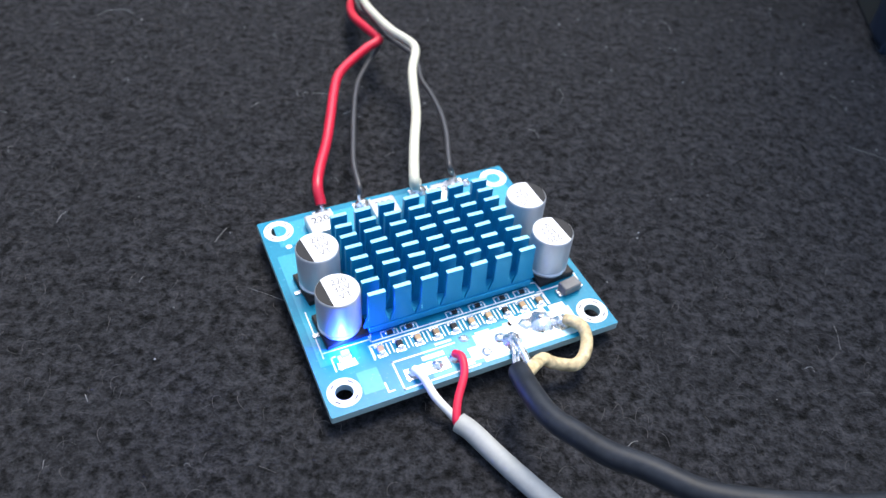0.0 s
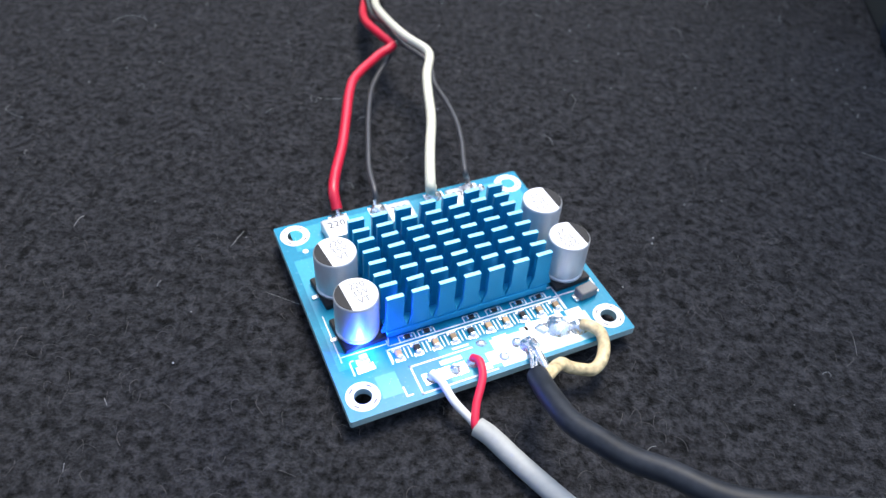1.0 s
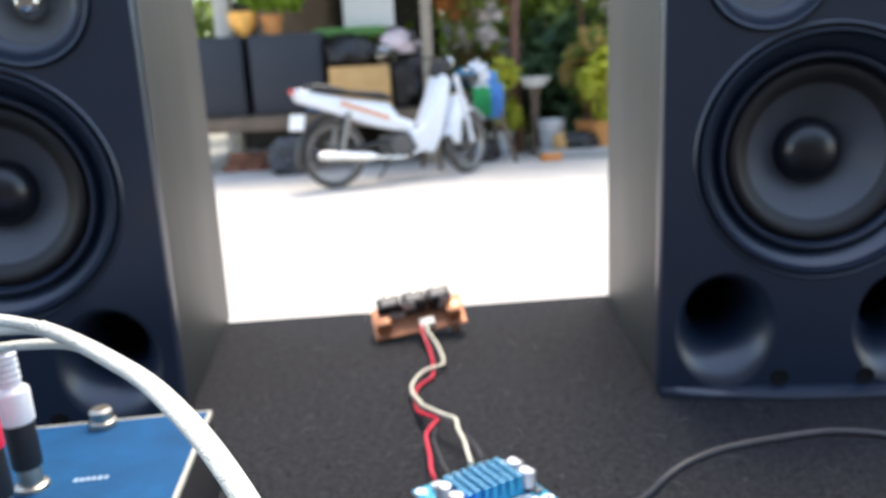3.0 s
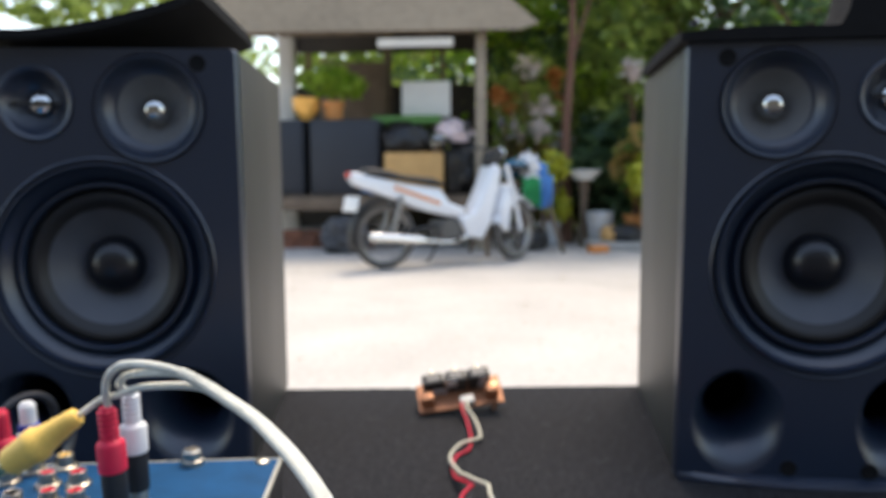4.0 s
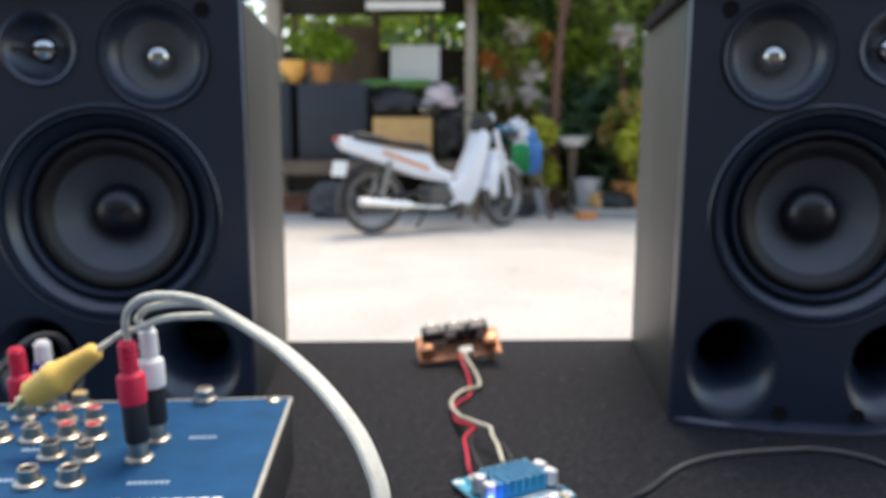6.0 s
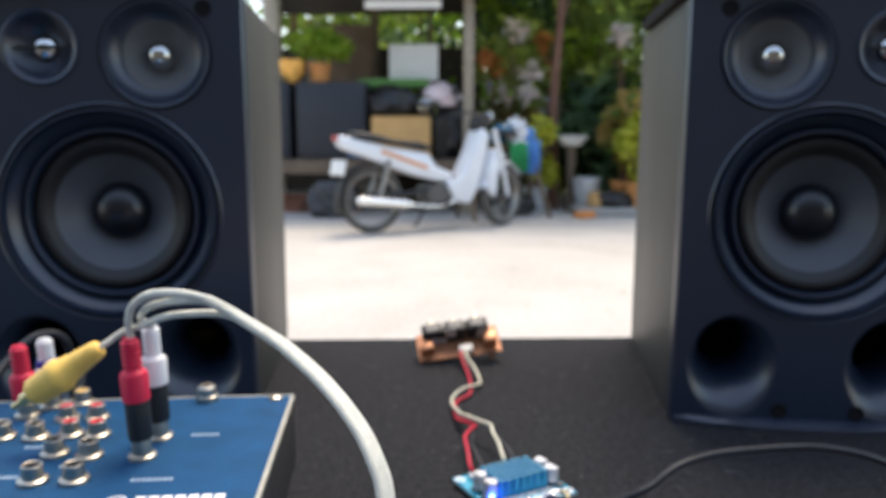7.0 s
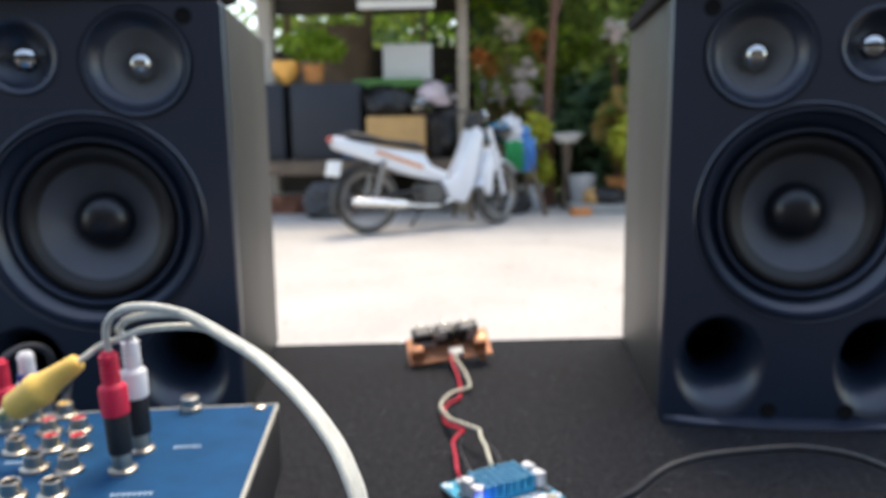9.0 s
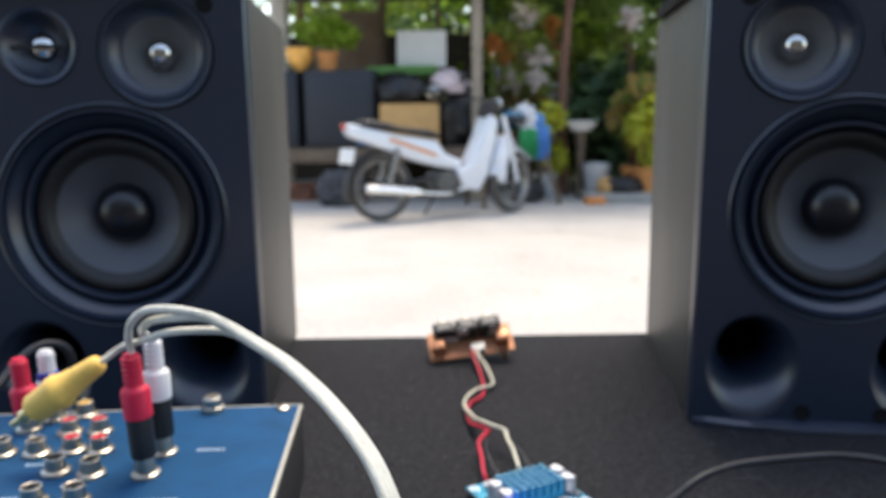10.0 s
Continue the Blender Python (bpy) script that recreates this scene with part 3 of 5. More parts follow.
capacitor(7.7, 18.6, 4, MARK)
capacitor(7.5, 30.4, 7, MARK)
capacitor(52.4, 18.2, 184, MARK)
capacitor(52.6, 29.8, 182, MARK)


def chip_part(x, y, w, d, h, material, turn=0.0, name="chip_component"):
    """Small two-ended part with tinned ends and printed corner marks."""
    c = part(name, box(w * 0.62 * MM, d * MM, h * MM, (0, 0, 0), 0.06 * MM, seg=1), material, amp, m=pose(x * MM, y * MM, BT + 0.04 * MM, 0, 0, turn))
    for s in (-1, 1):
        part("end_cap", box(w * 0.2 * MM, d * 1.02 * MM, h * 1.02 * MM, (s * w * 0.41 * MM, 0, 0), 0.05 * MM, seg=1), TIN, c)
    return c


def pad(x, y, w, d, turn=0.0):
    part("solder_pad", box(w * MM, d * MM, 0.06 * MM, (0, 0, 0), 0.02 * MM, seg=1), TIN, amp, m=pose(x * MM, y * MM, BT + 0.03 * MM, 0, 0, turn))


for i in range(10):
    x = 13.0 + 3.75 * i
    for sx in (-1, 1):
        silk_line([(x + sx * 1.45, 9.5), (x + sx * 1.45, 11.8)], 0.25)
    pad(x - 0.05, 9.5, 1.9, 0.9)
    pad(x - 0.05, 11.8, 1.9, 0.9)
    chip_part(x, 10.65, 2.0, 1.15, 0.75, (TAN_CHIP, CHIP, TAN_CHIP)[i % 3], 90)
for x in (16.0, 20.0, 29.5, 34.5, 40.0, 44.5):
    chip_part(x, 14.0, 1.9, 0.8, 0.5, CHIP, 0)
    silk_line([(x - 1.6, 13.4), (x - 1.6, 14.7), (x + 1.6, 14.7), (x + 1.6, 13.4)], 0.22)
for x, y in ((14.4, 42), (20, 41), (27, 43.5), (41, 43), (47, 40)):
    chip_part(x, y, 2.0, 1.2, 0.8, TAN_CHIP, 90)
# dark diode by the corner
d = part("diode", box(4.2 * MM, 2.6 * MM, 2.0 * MM, (0, 0, 0), 0.25 * MM, seg=1), FERRITE, amp, "dark grey surface-mount diode", m=pose(54.0 * MM, 11.2 * MM, BT + 0.15 * MM, 0, 0, 8))
for s in (-1, 1):
    part("lead", box(1.2 * MM, 1.8 * MM, 0.5 * MM, (s * 2.4 * MM, 0, -0.1 * MM), 0.08 * MM, seg=1), TIN, d)
# coils along the back edge
for x, turn in ((12.6, 3), (27.0, 0), (41.8, 0)):
    c = part("coil", box(6.0 * MM, 6.0 * MM, 2.6 * MM, (0, 0, 0), 0.5 * MM), CAN, amp, "silver-grey power coil", m=pose(x * MM, 45.6 * MM, BT + 0.04 * MM, 0, 0, turn))
    lettering("220", 2.6 * MM, c, pose(0, 0.6 * MM, 2.64 * MM), CHIP)
# blue indicator and its pads
silk_line([(3.9, 9.2), (3.9, 12.4), (4.6, 12.4)], 0.3)
pad(6.3, 10.0, 3.6, 1.7, 3)
pad(6.3, 11.7, 2.6, 1.4, 3)
led = part("indicator_led", box(1.6 * MM, 0.9 * MM, 0.7 * MM, (0, 0, 0), 0.12 * MM), LED_BLUE, amp, "lit blue indicator", m=pose(6.6 * MM, 12.3 * MM, BT + 0.1 * MM))
glow = new("led_light", bpy.data.lights.new("led_light", "POINT"))
glow.data.energy, glow.data.color, glow.data.shadow_soft_size = 0.009, (0.03, 0.10, 1.0), 0.0006
glow.matrix_world = BOARD @ pose(6.6 * MM, 12.6 * MM, BT + 1.6 * MM)


def solder(x, y, r, h, seed):
    """Lumpy solder joint."""
    rng = random.Random(seed)
    bm = lathe([(r * MM, 0), (r * 0.92 * MM, h * 0.3 * MM), (r * 0.62 * MM, h * 0.75 * MM), (r * 0.3 * MM, h * MM), (0, h * 1.05 * MM)], 16)
    for v in bm.verts:
        k = 1 + 0.28 * noise.noise((v.co * 900) + Vector((seed, 0, 0)))
        v.co.x, v.co.y, v.co.z = v.co.x * k, v.co.y * k, v.co.z * (0.85 + 0.3 * rng.random()) if v.co.z > 0 else 0
    part("solder_joint", bm, TIN, amp, m=pose(x * MM, y * MM, BT + 0.05 * MM))


for n, (x, y, r, h) in enumerate(((16.9, 3.6, 1.3, 0.8), (21.5, 3.6, 1.2, 0.8), (25.4, 4.0, 1.4, 0.9), (37.0, 3.6, 2.2, 1.5), (35.2, 5.2, 1.2, 0.8), (44.6, 5.6, 2.7, 1.5), (48.0, 4.2, 2.0, 1.6), (41.6, 6.4, 1.5, 0.6), (28.6, 7.6, 0.9, 0.4), (31.4, 3.2, 1.0, 0.4),
                                 (14.2, 50.4, 1.7, 1.0), (23.3, 50.3, 1.9, 1.2), (25.6, 48.4, 1.3, 0.9), (37.0, 50.2, 1.9, 1.2), (45.7, 50.2, 1.7, 1.1), (48.2, 49.0, 1.2, 0.9))):
    solder(x, y, r, h, n)
for x, y, w, dd in ((14.2, 50.3, 4.2, 2.6), (23.4, 50.0, 4.4, 2.8), (37.0, 49.9, 4.6, 2.8), (45.8, 50.0, 4.2, 2.6), (37.0, 3.8, 4.2, 4.2), (46.6, 4.4, 5.4, 4.0), (19.5, 3.6, 8.6, 2.6), (41.5, 8.0, 5.5, 1.6)):
    pad(x, y, w, dd)
# stripped ends that are soldered on
for x, y, dx in ((14.3, 50.4, 0), (23.4, 50.2, -0.5), (37.0, 50.1, 0), (45.8, 50.2, 0.3)):
    part("wire_end", tube([(x * MM, (y - 1.2) * MM, BT + 0.7 * MM), ((x + dx) * MM, (y + 0.6) * MM, BT + 1.3 * MM), (x * MM, (y + 2.2) * MM, BT + 2.4 * MM)], 0.45 * MM, 8, 4), TIN, amp)
# support pins under the board
for x, y in ((16.9, 3.6), (37, 3.6), (14.2, 50.2), (45.7, 50.2), (25.4, 4.0), (37.0, 50.0)):
    part("solder_tip", lathe([(1.4 * MM, 0), (0.9 * MM, -1.2 * MM), (0.4 * MM, -2.85 * MM), (0, -2.9 * MM)], 10), TIN, amp, m=pose(x * MM, y * MM, 0))


# ---- wires and cables ----
def b2w(x, y, z):
    """A place given in millimetres on the amplifier board, in the world."""
    return tuple(BOARD @ Vector((x * MM, y * MM, BT + z * MM)))


def wire(name, pts, r, material, label, category="wire", group="", steps=8):
    bm = tube(pts, r, 12, steps)
    ob = part(name, bm, material)
    return tagged(ob, label, category, group)


wire("supply_wire", [b2w(14.3, 51.6, 1.8), (0.0149, 0.1548, 0.0088), (0.0141, 0.1600, 0.0095), (0.0135, 0.1698, 0.0100), (0.0123, 0.1797, 0.0110), (0.0110, 0.1900, 0.0118), (0.0112, 0.1971, 0.0120), (0.0149, 0.2084, 0.0120), (0.0174, 0.2128, 0.0122),
                    (0.0172, 0.2150, 0.0122), (0.0116, 0.2226, 0.0112), (0.0072, 0.2310, 0.0090), (0.0038, 0.2420, 0.0060), (0.0016, 0.2563, 0.0036), (0.0002, 0.2711, 0.0026), (0.0030, 0.2909, 0.0026), (0.0118, 0.3060, 0.0026), (0.0128, 0.3250, 0.0026), (0.0116, 0.3453, 0.0026),
                    (0.0080, 0.3680, 0.0055), (0.0030, 0.3850, 0.0110), (0.0025, 0.3935, 0.0145)],
     0.0012, RED_PVC, "red insulated wire running over the felt to the copper board", "wire", "wires to the volume board")
wire("signal_wire", [b2w(37.0, 51.4, 1.8), (0.0365, 0.1540, 0.0135), (0.0356, 0.1585, 0.0155), (0.0346, 0.1658, 0.0160), (0.0334, 0.1765, 0.0160), (0.0310, 0.1881, 0.0160), (0.0297, 0.1957, 0.0160), (0.0294, 0.2026, 0.0163), (0.0278, 0.2064, 0.0166), (0.0213, 0.2125, 0.0164), (0.0151, 0.2222, 0.0150),
                    (0.0100, 0.2340, 0.0120), (0.0070, 0.2450, 0.0085), (0.0040, 0.2590, 0.0058), (-0.0010, 0.2739, 0.0052), (-0.0013, 0.2922, 0.0052), (0.0065, 0.3137, 0.0052), (0.0180, 0.3235, 0.0050), (0.0208, 0.3310, 0.0046), (0.0196, 0.3480, 0.0046),
                    (0.0150, 0.3680, 0.0075), (0.0085, 0.3830, 0.0120), (0.0070, 0.3930, 0.0150)],
     0.00115, WHITE_PVC, "cream insulated wire twisted with a dark wire on the felt", "wire", "wires to the volume board")
wire("ground_wire", [b2w(23.3, 51.4, 2.2), (0.0234, 0.1580, 0.0082), (0.0209, 0.1646, 0.0085), (0.0191, 0.1729, 0.0086), (0.0169, 0.1842, 0.0086), (0.0152, 0.1968, 0.0086), (0.0159, 0.2067, 0.0088), (0.0178, 0.2170, 0.0100), (0.0165, 0.2240, 0.0118), (0.0090, 0.2330, 0.0100), (0.0040, 0.2480, 0.0075),
                    (-0.0010, 0.2640, 0.0062), (-0.0028, 0.2780, 0.0052), (-0.0010, 0.2960, 0.0040), (0.0085, 0.3165, 0.0032), (0.0188, 0.3260, 0.0030), (0.0190, 0.3430, 0.0026), (0.0130, 0.3660, 0.0055), (0.0065, 0.3800, 0.0100), (0.0050, 0.3920, 0.0140)],
     0.00062, DARK_PVC, "thin grey-black wire soldered to the blue board", "wire", "thin dark wires")
wire("ground_wire", [b2w(45.7, 51.4, 2.2), (0.0430, 0.1645, 0.0108), (0.0420, 0.1696, 0.0110), (0.0409, 0.1760, 0.0110), (0.0388, 0.1837, 0.0110), (0.0354, 0.1917, 0.0110), (0.0315, 0.1988, 0.0112), (0.0298, 0.2045, 0.0118), (0.0270, 0.2085, 0.0128), (0.0200, 0.2150, 0.0128), (0.0140, 0.2250, 0.0118), (0.0095, 0.2360, 0.0095)],
     0.00062, DARK_PVC, "thin grey-black wire soldered to the blue board", "wire", "thin dark wires")

# signal cable at the front: grey jacket, red and white cores
cable = thing("signal_cable", "grey two-core cable with stripped red and white ends", "cable")
J = (0.0520, 0.1046, 0.0020)
JACKET = [J, (0.0545, 0.1031, 0.0020), (0.0586, 0.0996, 0.0020), (0.0629, 0.0960, 0.0022), (0.0711, 0.0894, 0.0030), (0.0800, 0.0835, 0.0042), (0.0923, 0.0776, 0.0058), (0.1073, 0.0727, 0.0075), (0.1224, 0.0701, 0.0090), (0.1372, 0.0688, 0.0105), (0.1567, 0.0678, 0.0125), (0.1750, 0.0690, 0.0145), (0.2020, 0.0740, 0.0160)]
part("jacket", tube(JACKET, 0.00185, 14), GREY_PVC, cable)
part("core", tube([b2w(16.9, 3.9, 1.0), b2w(17.6, 1.2, 1.5), b2w(18.4, -2.6, 0.2), b2w(20.2, -6.0, -1.6), J], 0.0008, 10), WHITE_PLUG, cable, "white insulated core")
part("core", tube([b2w(25.2, 4.4, 1.0), b2w(25.8, 2.6, 1.8), b2w(24.9, -0.6, 1.4), b2w(22.0, -4.4, 0.0), b2w(20.4, -7.4, -1.4), J], 0.00078, 10), RED_PLUG, cable, "red insulated core")
part("core", tube([JACKET[-1], (0.2090, 0.0760, 0.0165), (0.2150, 0.0735, 0.0110), (0.2220, 0.0700, 0.0060)], 0.0008, 10), WHITE_PLUG, cable, "white insulated core")
part("core", tube([JACKET[-1], (0.2095, 0.0785, 0.0180), (0.2180, 0.0840, 0.0190), (0.2290, 0.0905, 0.0150)], 0.0009, 10), RED_PLUG, cable, "red insulated core")
connector = thing("audio_plug", "small brass and red audio plug on the felt", "plug", pose(0.2330, 0.0900, 0.0080, 0, 80, 20))
part("plug_body", lathe([(0, 0), (0.004, 0), (0.0045, 0.002), (0.0045, 0.016), (0.003, 0.02), (0, 0.02)], 24), RED_PLUG, connector)
part("plug_shell", lathe([(0.0042, -0.0005), (0.0042, -0.008), (0.0036, -0.008), (0.0036, -0.0005)], 24), BRASS, connector)

# supply cable: black jacket, bare screen, scorched tan core
cable = thing("supply_cable", "thick black cable arching over the felt with scorched tan core", "cable")
E0 = (0.0614, 0.1118, 0.0095)
part("jacket", tube([E0, (0.0633, 0.1058, 0.0125), (0.0664, 0.1000, 0.0145), (0.0707, 0.0964, 0.0158), (0.0750, 0.0932, 0.0170), (0.0804, 0.0908, 0.0184), (0.0874, 0.0872, 0.0200), (0.0940, 0.0858, 0.0218), (0.0997, 0.0850, 0.0238), (0.1074, 0.0837, 0.0282), (0.1157, 0.0857, 0.0322), (0.1238, 0.0898, 0.0370),
                     (0.1315, 0.0938, 0.0400), (0.1399, 0.0972, 0.0420), (0.1530, 0.1026, 0.0432), (0.1700, 0.1070, 0.0438), (0.1943, 0.1124, 0.0438), (0.2160, 0.1158, 0.0430), (0.2450, 0.1190, 0.0370), (0.2800, 0.1230, 0.0220), (0.3150, 0.1290, 0.0080), (0.3600, 0.1350, 0.0025), (0.5000, 0.1200, 0.0022)], 0.0020, 16), BLACK_PVC, cable)
part("core", tube([b2w(48.6, 3.8, 1.2), b2w(49.6, 2.4, 1.8), b2w(50.6, 0.6, 1.6), b2w(50.2, -1.8, 0.8), b2w(48.2, -4.4, 0.2), b2w(45.6, -5.6, 0.0), b2w(43.2, -5.0, 0.4), b2w(40.8, -4.2, 1.4), b2w(38.6, -4.0, 3.0), (0.0620, 0.1100, 0.0102)], 0.0012, 12), TAN_PVC, cable, "scorched tan core")
rng = random.Random(4)
for k in range(7):
    part("screen_strand", tube([b2w(36.6 + rng.uniform(-0.6, 0.6), 3.6, 0.9), b2w(36.4 + rng.uniform(-1.2, 0.8), 0.8 + rng.uniform(-0.5, 0.5), 1.5 + rng.uniform(-0.3, 0.4)), b2w(35.8 + rng.uniform(-1.4, 1.2), -2.2, 0.8 + rng.uniform(-0.6, 0.6)), b2w(36.4 + rng.uniform(-0.6, 0.8), -3.6, 0.6 + rng.uniform(-0.6, 0.8))], 0.00016, 6, 5), TIN, cable)
part("screen_bundle", tube([b2w(37.0, 3.6, 0.9), b2w(36.9, 0.6, 1.8), b2w(37.0, -3.4, 0.8)], 0.0008, 10, 5), TIN, cable, "tinned bare screen")

# ---- copper board with its black controls, propped up at its back ----
VB = pose(-0.0372, 0.3938, 0.0018, 0, 0, 8.2) @ pose(0, 0, 0, 0, -7, 0) @ pose(0, 0, 0, 33, 0, 0)
vol = thing("volume_board", "small bare copper control board with black parts, propped on the felt", "circuit board", VB)
part("copper_board", box(0.081, 0.034, 0.0026, (0.0405, 0.017, -0.001), 0.0004, seg=1), COPPER_BOARD, vol, "bare copper board")
part("wire_socket", box(0.013, 0.008, 0.0075, (0.046, 0.004, 0.0016), 0.0006), IVORY, vol, "white wire socket")
for x in (0.009, 0.071):
    part("copper_lug", box(0.013, 0.012, 0.011, (x, 0.012, 0.0016), 0.0022), COPPER, vol)
for k, x in enumerate((0.0165, 0.0385, 0.0605)):
    c = part("control", box(0.0212, 0.013, 0.0175, (0, 0, 0), 0.002), BLACK, vol, "black rotary control", m=pose(x, 0.0255, 0.0016, 0, 0, (3, -2, 2)[k]))
    part("face_plate", box((0.015, 0.010, 0.009)[k], 0.0006, (0.008, 0.009, 0.013)[k], ((0.004, -0.004, 0.002)[k], -0.0068, (0.000, 0.0085, 0.003)[k]), 0.0002, seg=1, turn=pose(0, 0, 0, 0, (12, -4, 14)[k], 0)), CAN, c, "dull grey metal plate")
    part("bright_plate", box(0.012, 0.008, 0.0006, (0, 0, 0.0173), 0.0002, seg=1), FERRITE, c)
    part("shaft", lathe([(0.003, 0), (0.003, 0.008), (0.0026, 0.0085), (0, 0.0085)], 16), NICKEL, c, m=pose(0, 0.0066, 0.010, -90))
    for sx in (-1, 0, 1):
        part("pin", box(0.0009, 0.0009, 0.005, (sx * 0.005, -0.0082, 0.0002), 0, seg=1), TIN, c)
down = VB.inverted().to_3x3() @ Vector((0, 0, -1))
for x in (0.006, 0.077):
    foot = Vector((x, 0.031, 0))
    part("prop", tube([foot, foot + down * ((VB @ foot).z - 0.0003)], 0.0022, 10, 1, smooth_line=False), COPPER, vol)
foot = Vector((0.074, 0.016, 0))
part("prop", tube([foot, foot + down * ((VB @ foot).z - 0.0003)], 0.0018, 10, 1, smooth_line=False), COPPER, vol)
part("loose_strand", tube([(0.004, 0.020, 0.004), (-0.001, 0.022, 0.012), (-0.005, 0.020, 0.013), (-0.007, 0.015, 0.009)], 0.0003, 6, 6), TIN, vol)


# ---- mixer ----
FAINT = surface("faint_print", (0.26, 0.36, 0.46), 0.6, vary=0.4, scale=200, fine=900, bump=0)
WORN_EDGE = surface("pale_worn_edge", (0.38, 0.37, 0.31), 0.6, vary=0.3, scale=60, fine=700, bump=0.1, depth=0.0003)
MIXER = pose(-0.0907, 0.1237, 0, 0, 0, 7.4)
MZ = 0.0658
mixer = thing("audio_mixer", "blue-topped audio mixer with rows of jacks, on the felt", "mixer", MIXER)
bm = box(0.30, 0.25, 0.0415, (-0.150, -0.125, 0.022), 0.002)
bm = box(0.20, 0.15, 0.0225, (-0.150, -0.125, 0.0), 0.002, bm)
part("case", bm, BLACK, mixer, "black steel case")
part("top_panel", box(0.299, 0.249, 0.0021, (-0.150, -0.125, 0.0636), 0.0007, seg=1), BLUE, mixer, "blue painted panel")
for a, b, x, y in ((0.300, 0.0014, -0.150, -0.0007), (0.0021, 0.2465, -0.0009, -0.1255)):
    part("edge_trim", box(a, b, 0.0026, (x, y, 0.0635), 0.0004, seg=1), WORN_EDGE, mixer, "pale worn edge")
part("panel_screw", lathe([(0.0042, 0), (0.004, 0.0012), (0.0025, 0.002), (0, 0.0021)], 20), NICKEL, mixer, m=pose(-0.0105, -0.006, MZ))
knob = part("terminal", lathe([(0.0064, 0), (0.0064, 0.003), (0.0053, 0.0035), (0.0053, 0.008), (0.004, 0.0092), (0, 0.0092)], 24), NICKEL, mixer, "bright metal ground terminal", m=pose(-0.050, -0.006, MZ))


def jack(x, y, insert):
    j = part("jack", lathe([(0.0068, 0), (0.0066, 0.0016), (0.0056, 0.0022), (0.0046, 0.0024), (0.0046, 0.008), (0.0042, 0.0084), (0.0036, 0.0082), (0.0036, 0.006)], 28), NICKEL, mixer, "nickel panel jack", m=pose(x, y, MZ))
    part("insert", lathe([(0.0036, 0.0062), (0.0036, 0.0074), (0.0016, 0.0074), (0.0014, 0.006), (0, 0.006)], 20), insert, j)


def grid(x, y):
    """Where a place on the panel lies from the mixer's own corner."""
    v = MIXER.inverted() @ Vector((x, y, MZ))
    return v.x, v.y


for x, y, c in ((-0.1800, 0.004, BLACK), (-0.1620, 0.006, BLACK), (-0.1865, 0.033, BLACK), (-0.1685, 0.0315, BLACK), (-0.2245, 0.051, BLACK), (-0.2075, 0.052, BLACK), (-0.1915, 0.0565, RED_PLUG), (-0.1775, 0.057, RED_PLUG),
                (-0.2050, 0.078, RED_PLUG), (-0.1895, 0.080, RED_PLUG), (-0.2095, 0.102, YELLOW), (-0.2360, 0.030, BLACK), (-0.1425, 0.0325, BLACK), (-0.1440, 0.056, BLACK)):
    jack(*grid(x, y), c)
for x, y, n in ((-0.128, 0.060, 6), (-0.205, 0.040, 5), (-0.136, 0.008, 8), (-0.205, 0.006, 7), (-0.176, 0.020, 5)):
    gx, gy = grid(x, y)
    bm = None
    for k in range(n):
        bm = box(0.0016, 0.0028, 0.00012, (gx + 0.0024 * k, gy, MZ), 0, bm)
    part("printed_mark", bm, FAINT, mixer, "small pale printed bar", smooth=False)
# maker's mark near the front edge, as plain shapes
gx, gy = grid(-0.131, -0.007)
part("maker_mark", lathe([(0.0045, 0.00012), (0.0034, 0.00012), (0.0034, 0), (0.0045, 0)], 24), SILK, mixer, m=pose(gx - 0.004, gy - 0.004, MZ))
bm = None
for k in range(7):
    bm = box(0.0042, 0.0065, 0.00012, (gx + 0.006 + 0.0056 * k, gy - 0.004, MZ), 0, bm)
part("maker_mark", bm, SILK, mixer, smooth=False)


def rca(name, m, colour, label, adapter=True, tip=None):
    """A moulded audio plug standing on its jack; local z runs from the tip to the cable."""
    p = thing(name, label, "plug", m, "audio plugs")
    z = 0.0
    part("shell", lathe([(0.0040, z), (0.0047, z + 0.0005), (0.0047, z + 0.005), (0.0040, z + 0.005)], 24), NICKEL, p)
    z += 0.004
    if adapter:
        part("adapter", lathe([(0.0052, z), (0.0058, z + 0.001), (0.0058, z + 0.019), (0.0050, z + 0.020)], 24), BLACK, p, "black plastic adapter")
        z += 0.019
    part("boot", lathe([(0.0056, z), (0.0064, z + 0.0008), (0.0066, z + 0.013), (0.0060, z + 0.0145), (0.0044, z + 0.0155), (0.0040, z + 0.018), (0.0037, z + 0.030), (0.0030, z + 0.031), (0, z + 0.031)], 24), colour, p)
    bm = None
    for k in range(5):
        bm = lathe([(0.0036, z + 0.0175 + 0.0025 * k), (0.0045, z + 0.018 + 0.0025 * k), (0.0045, z + 0.0190 + 0.0025 * k), (0.0036, z + 0.0195 + 0.0025 * k)], 20, None, bm)
    part("strain_relief", bm, colour, p)
    if tip:
        part("collar", lathe([(0.0052, z + 0.0140), (0.0056, z + 0.0146), (0.0056, z + 0.0185), (0.0050, z + 0.0190)], 24), tip, p, "blue collar")
    return p


def stand(x, y, lean=0.0, tilt=0.0):
    return pose(x, y, MZ + 0.0055, tilt, lean)


rca("red_plug", stand(-0.1425, 0.0325, -3, 0), RED_PLUG, "red audio plug with black adapter standing in a mixer jack")
rca("white_plug", stand(-0.1440, 0.056, -2, 0), WHITE_PLUG, "white audio plug with black adapter standing in a mixer jack")
rca("red_plug", stand(-0.2295, 0.081, -4, 0), RED_PLUG, "short red audio plug standing in a mixer jack", False)
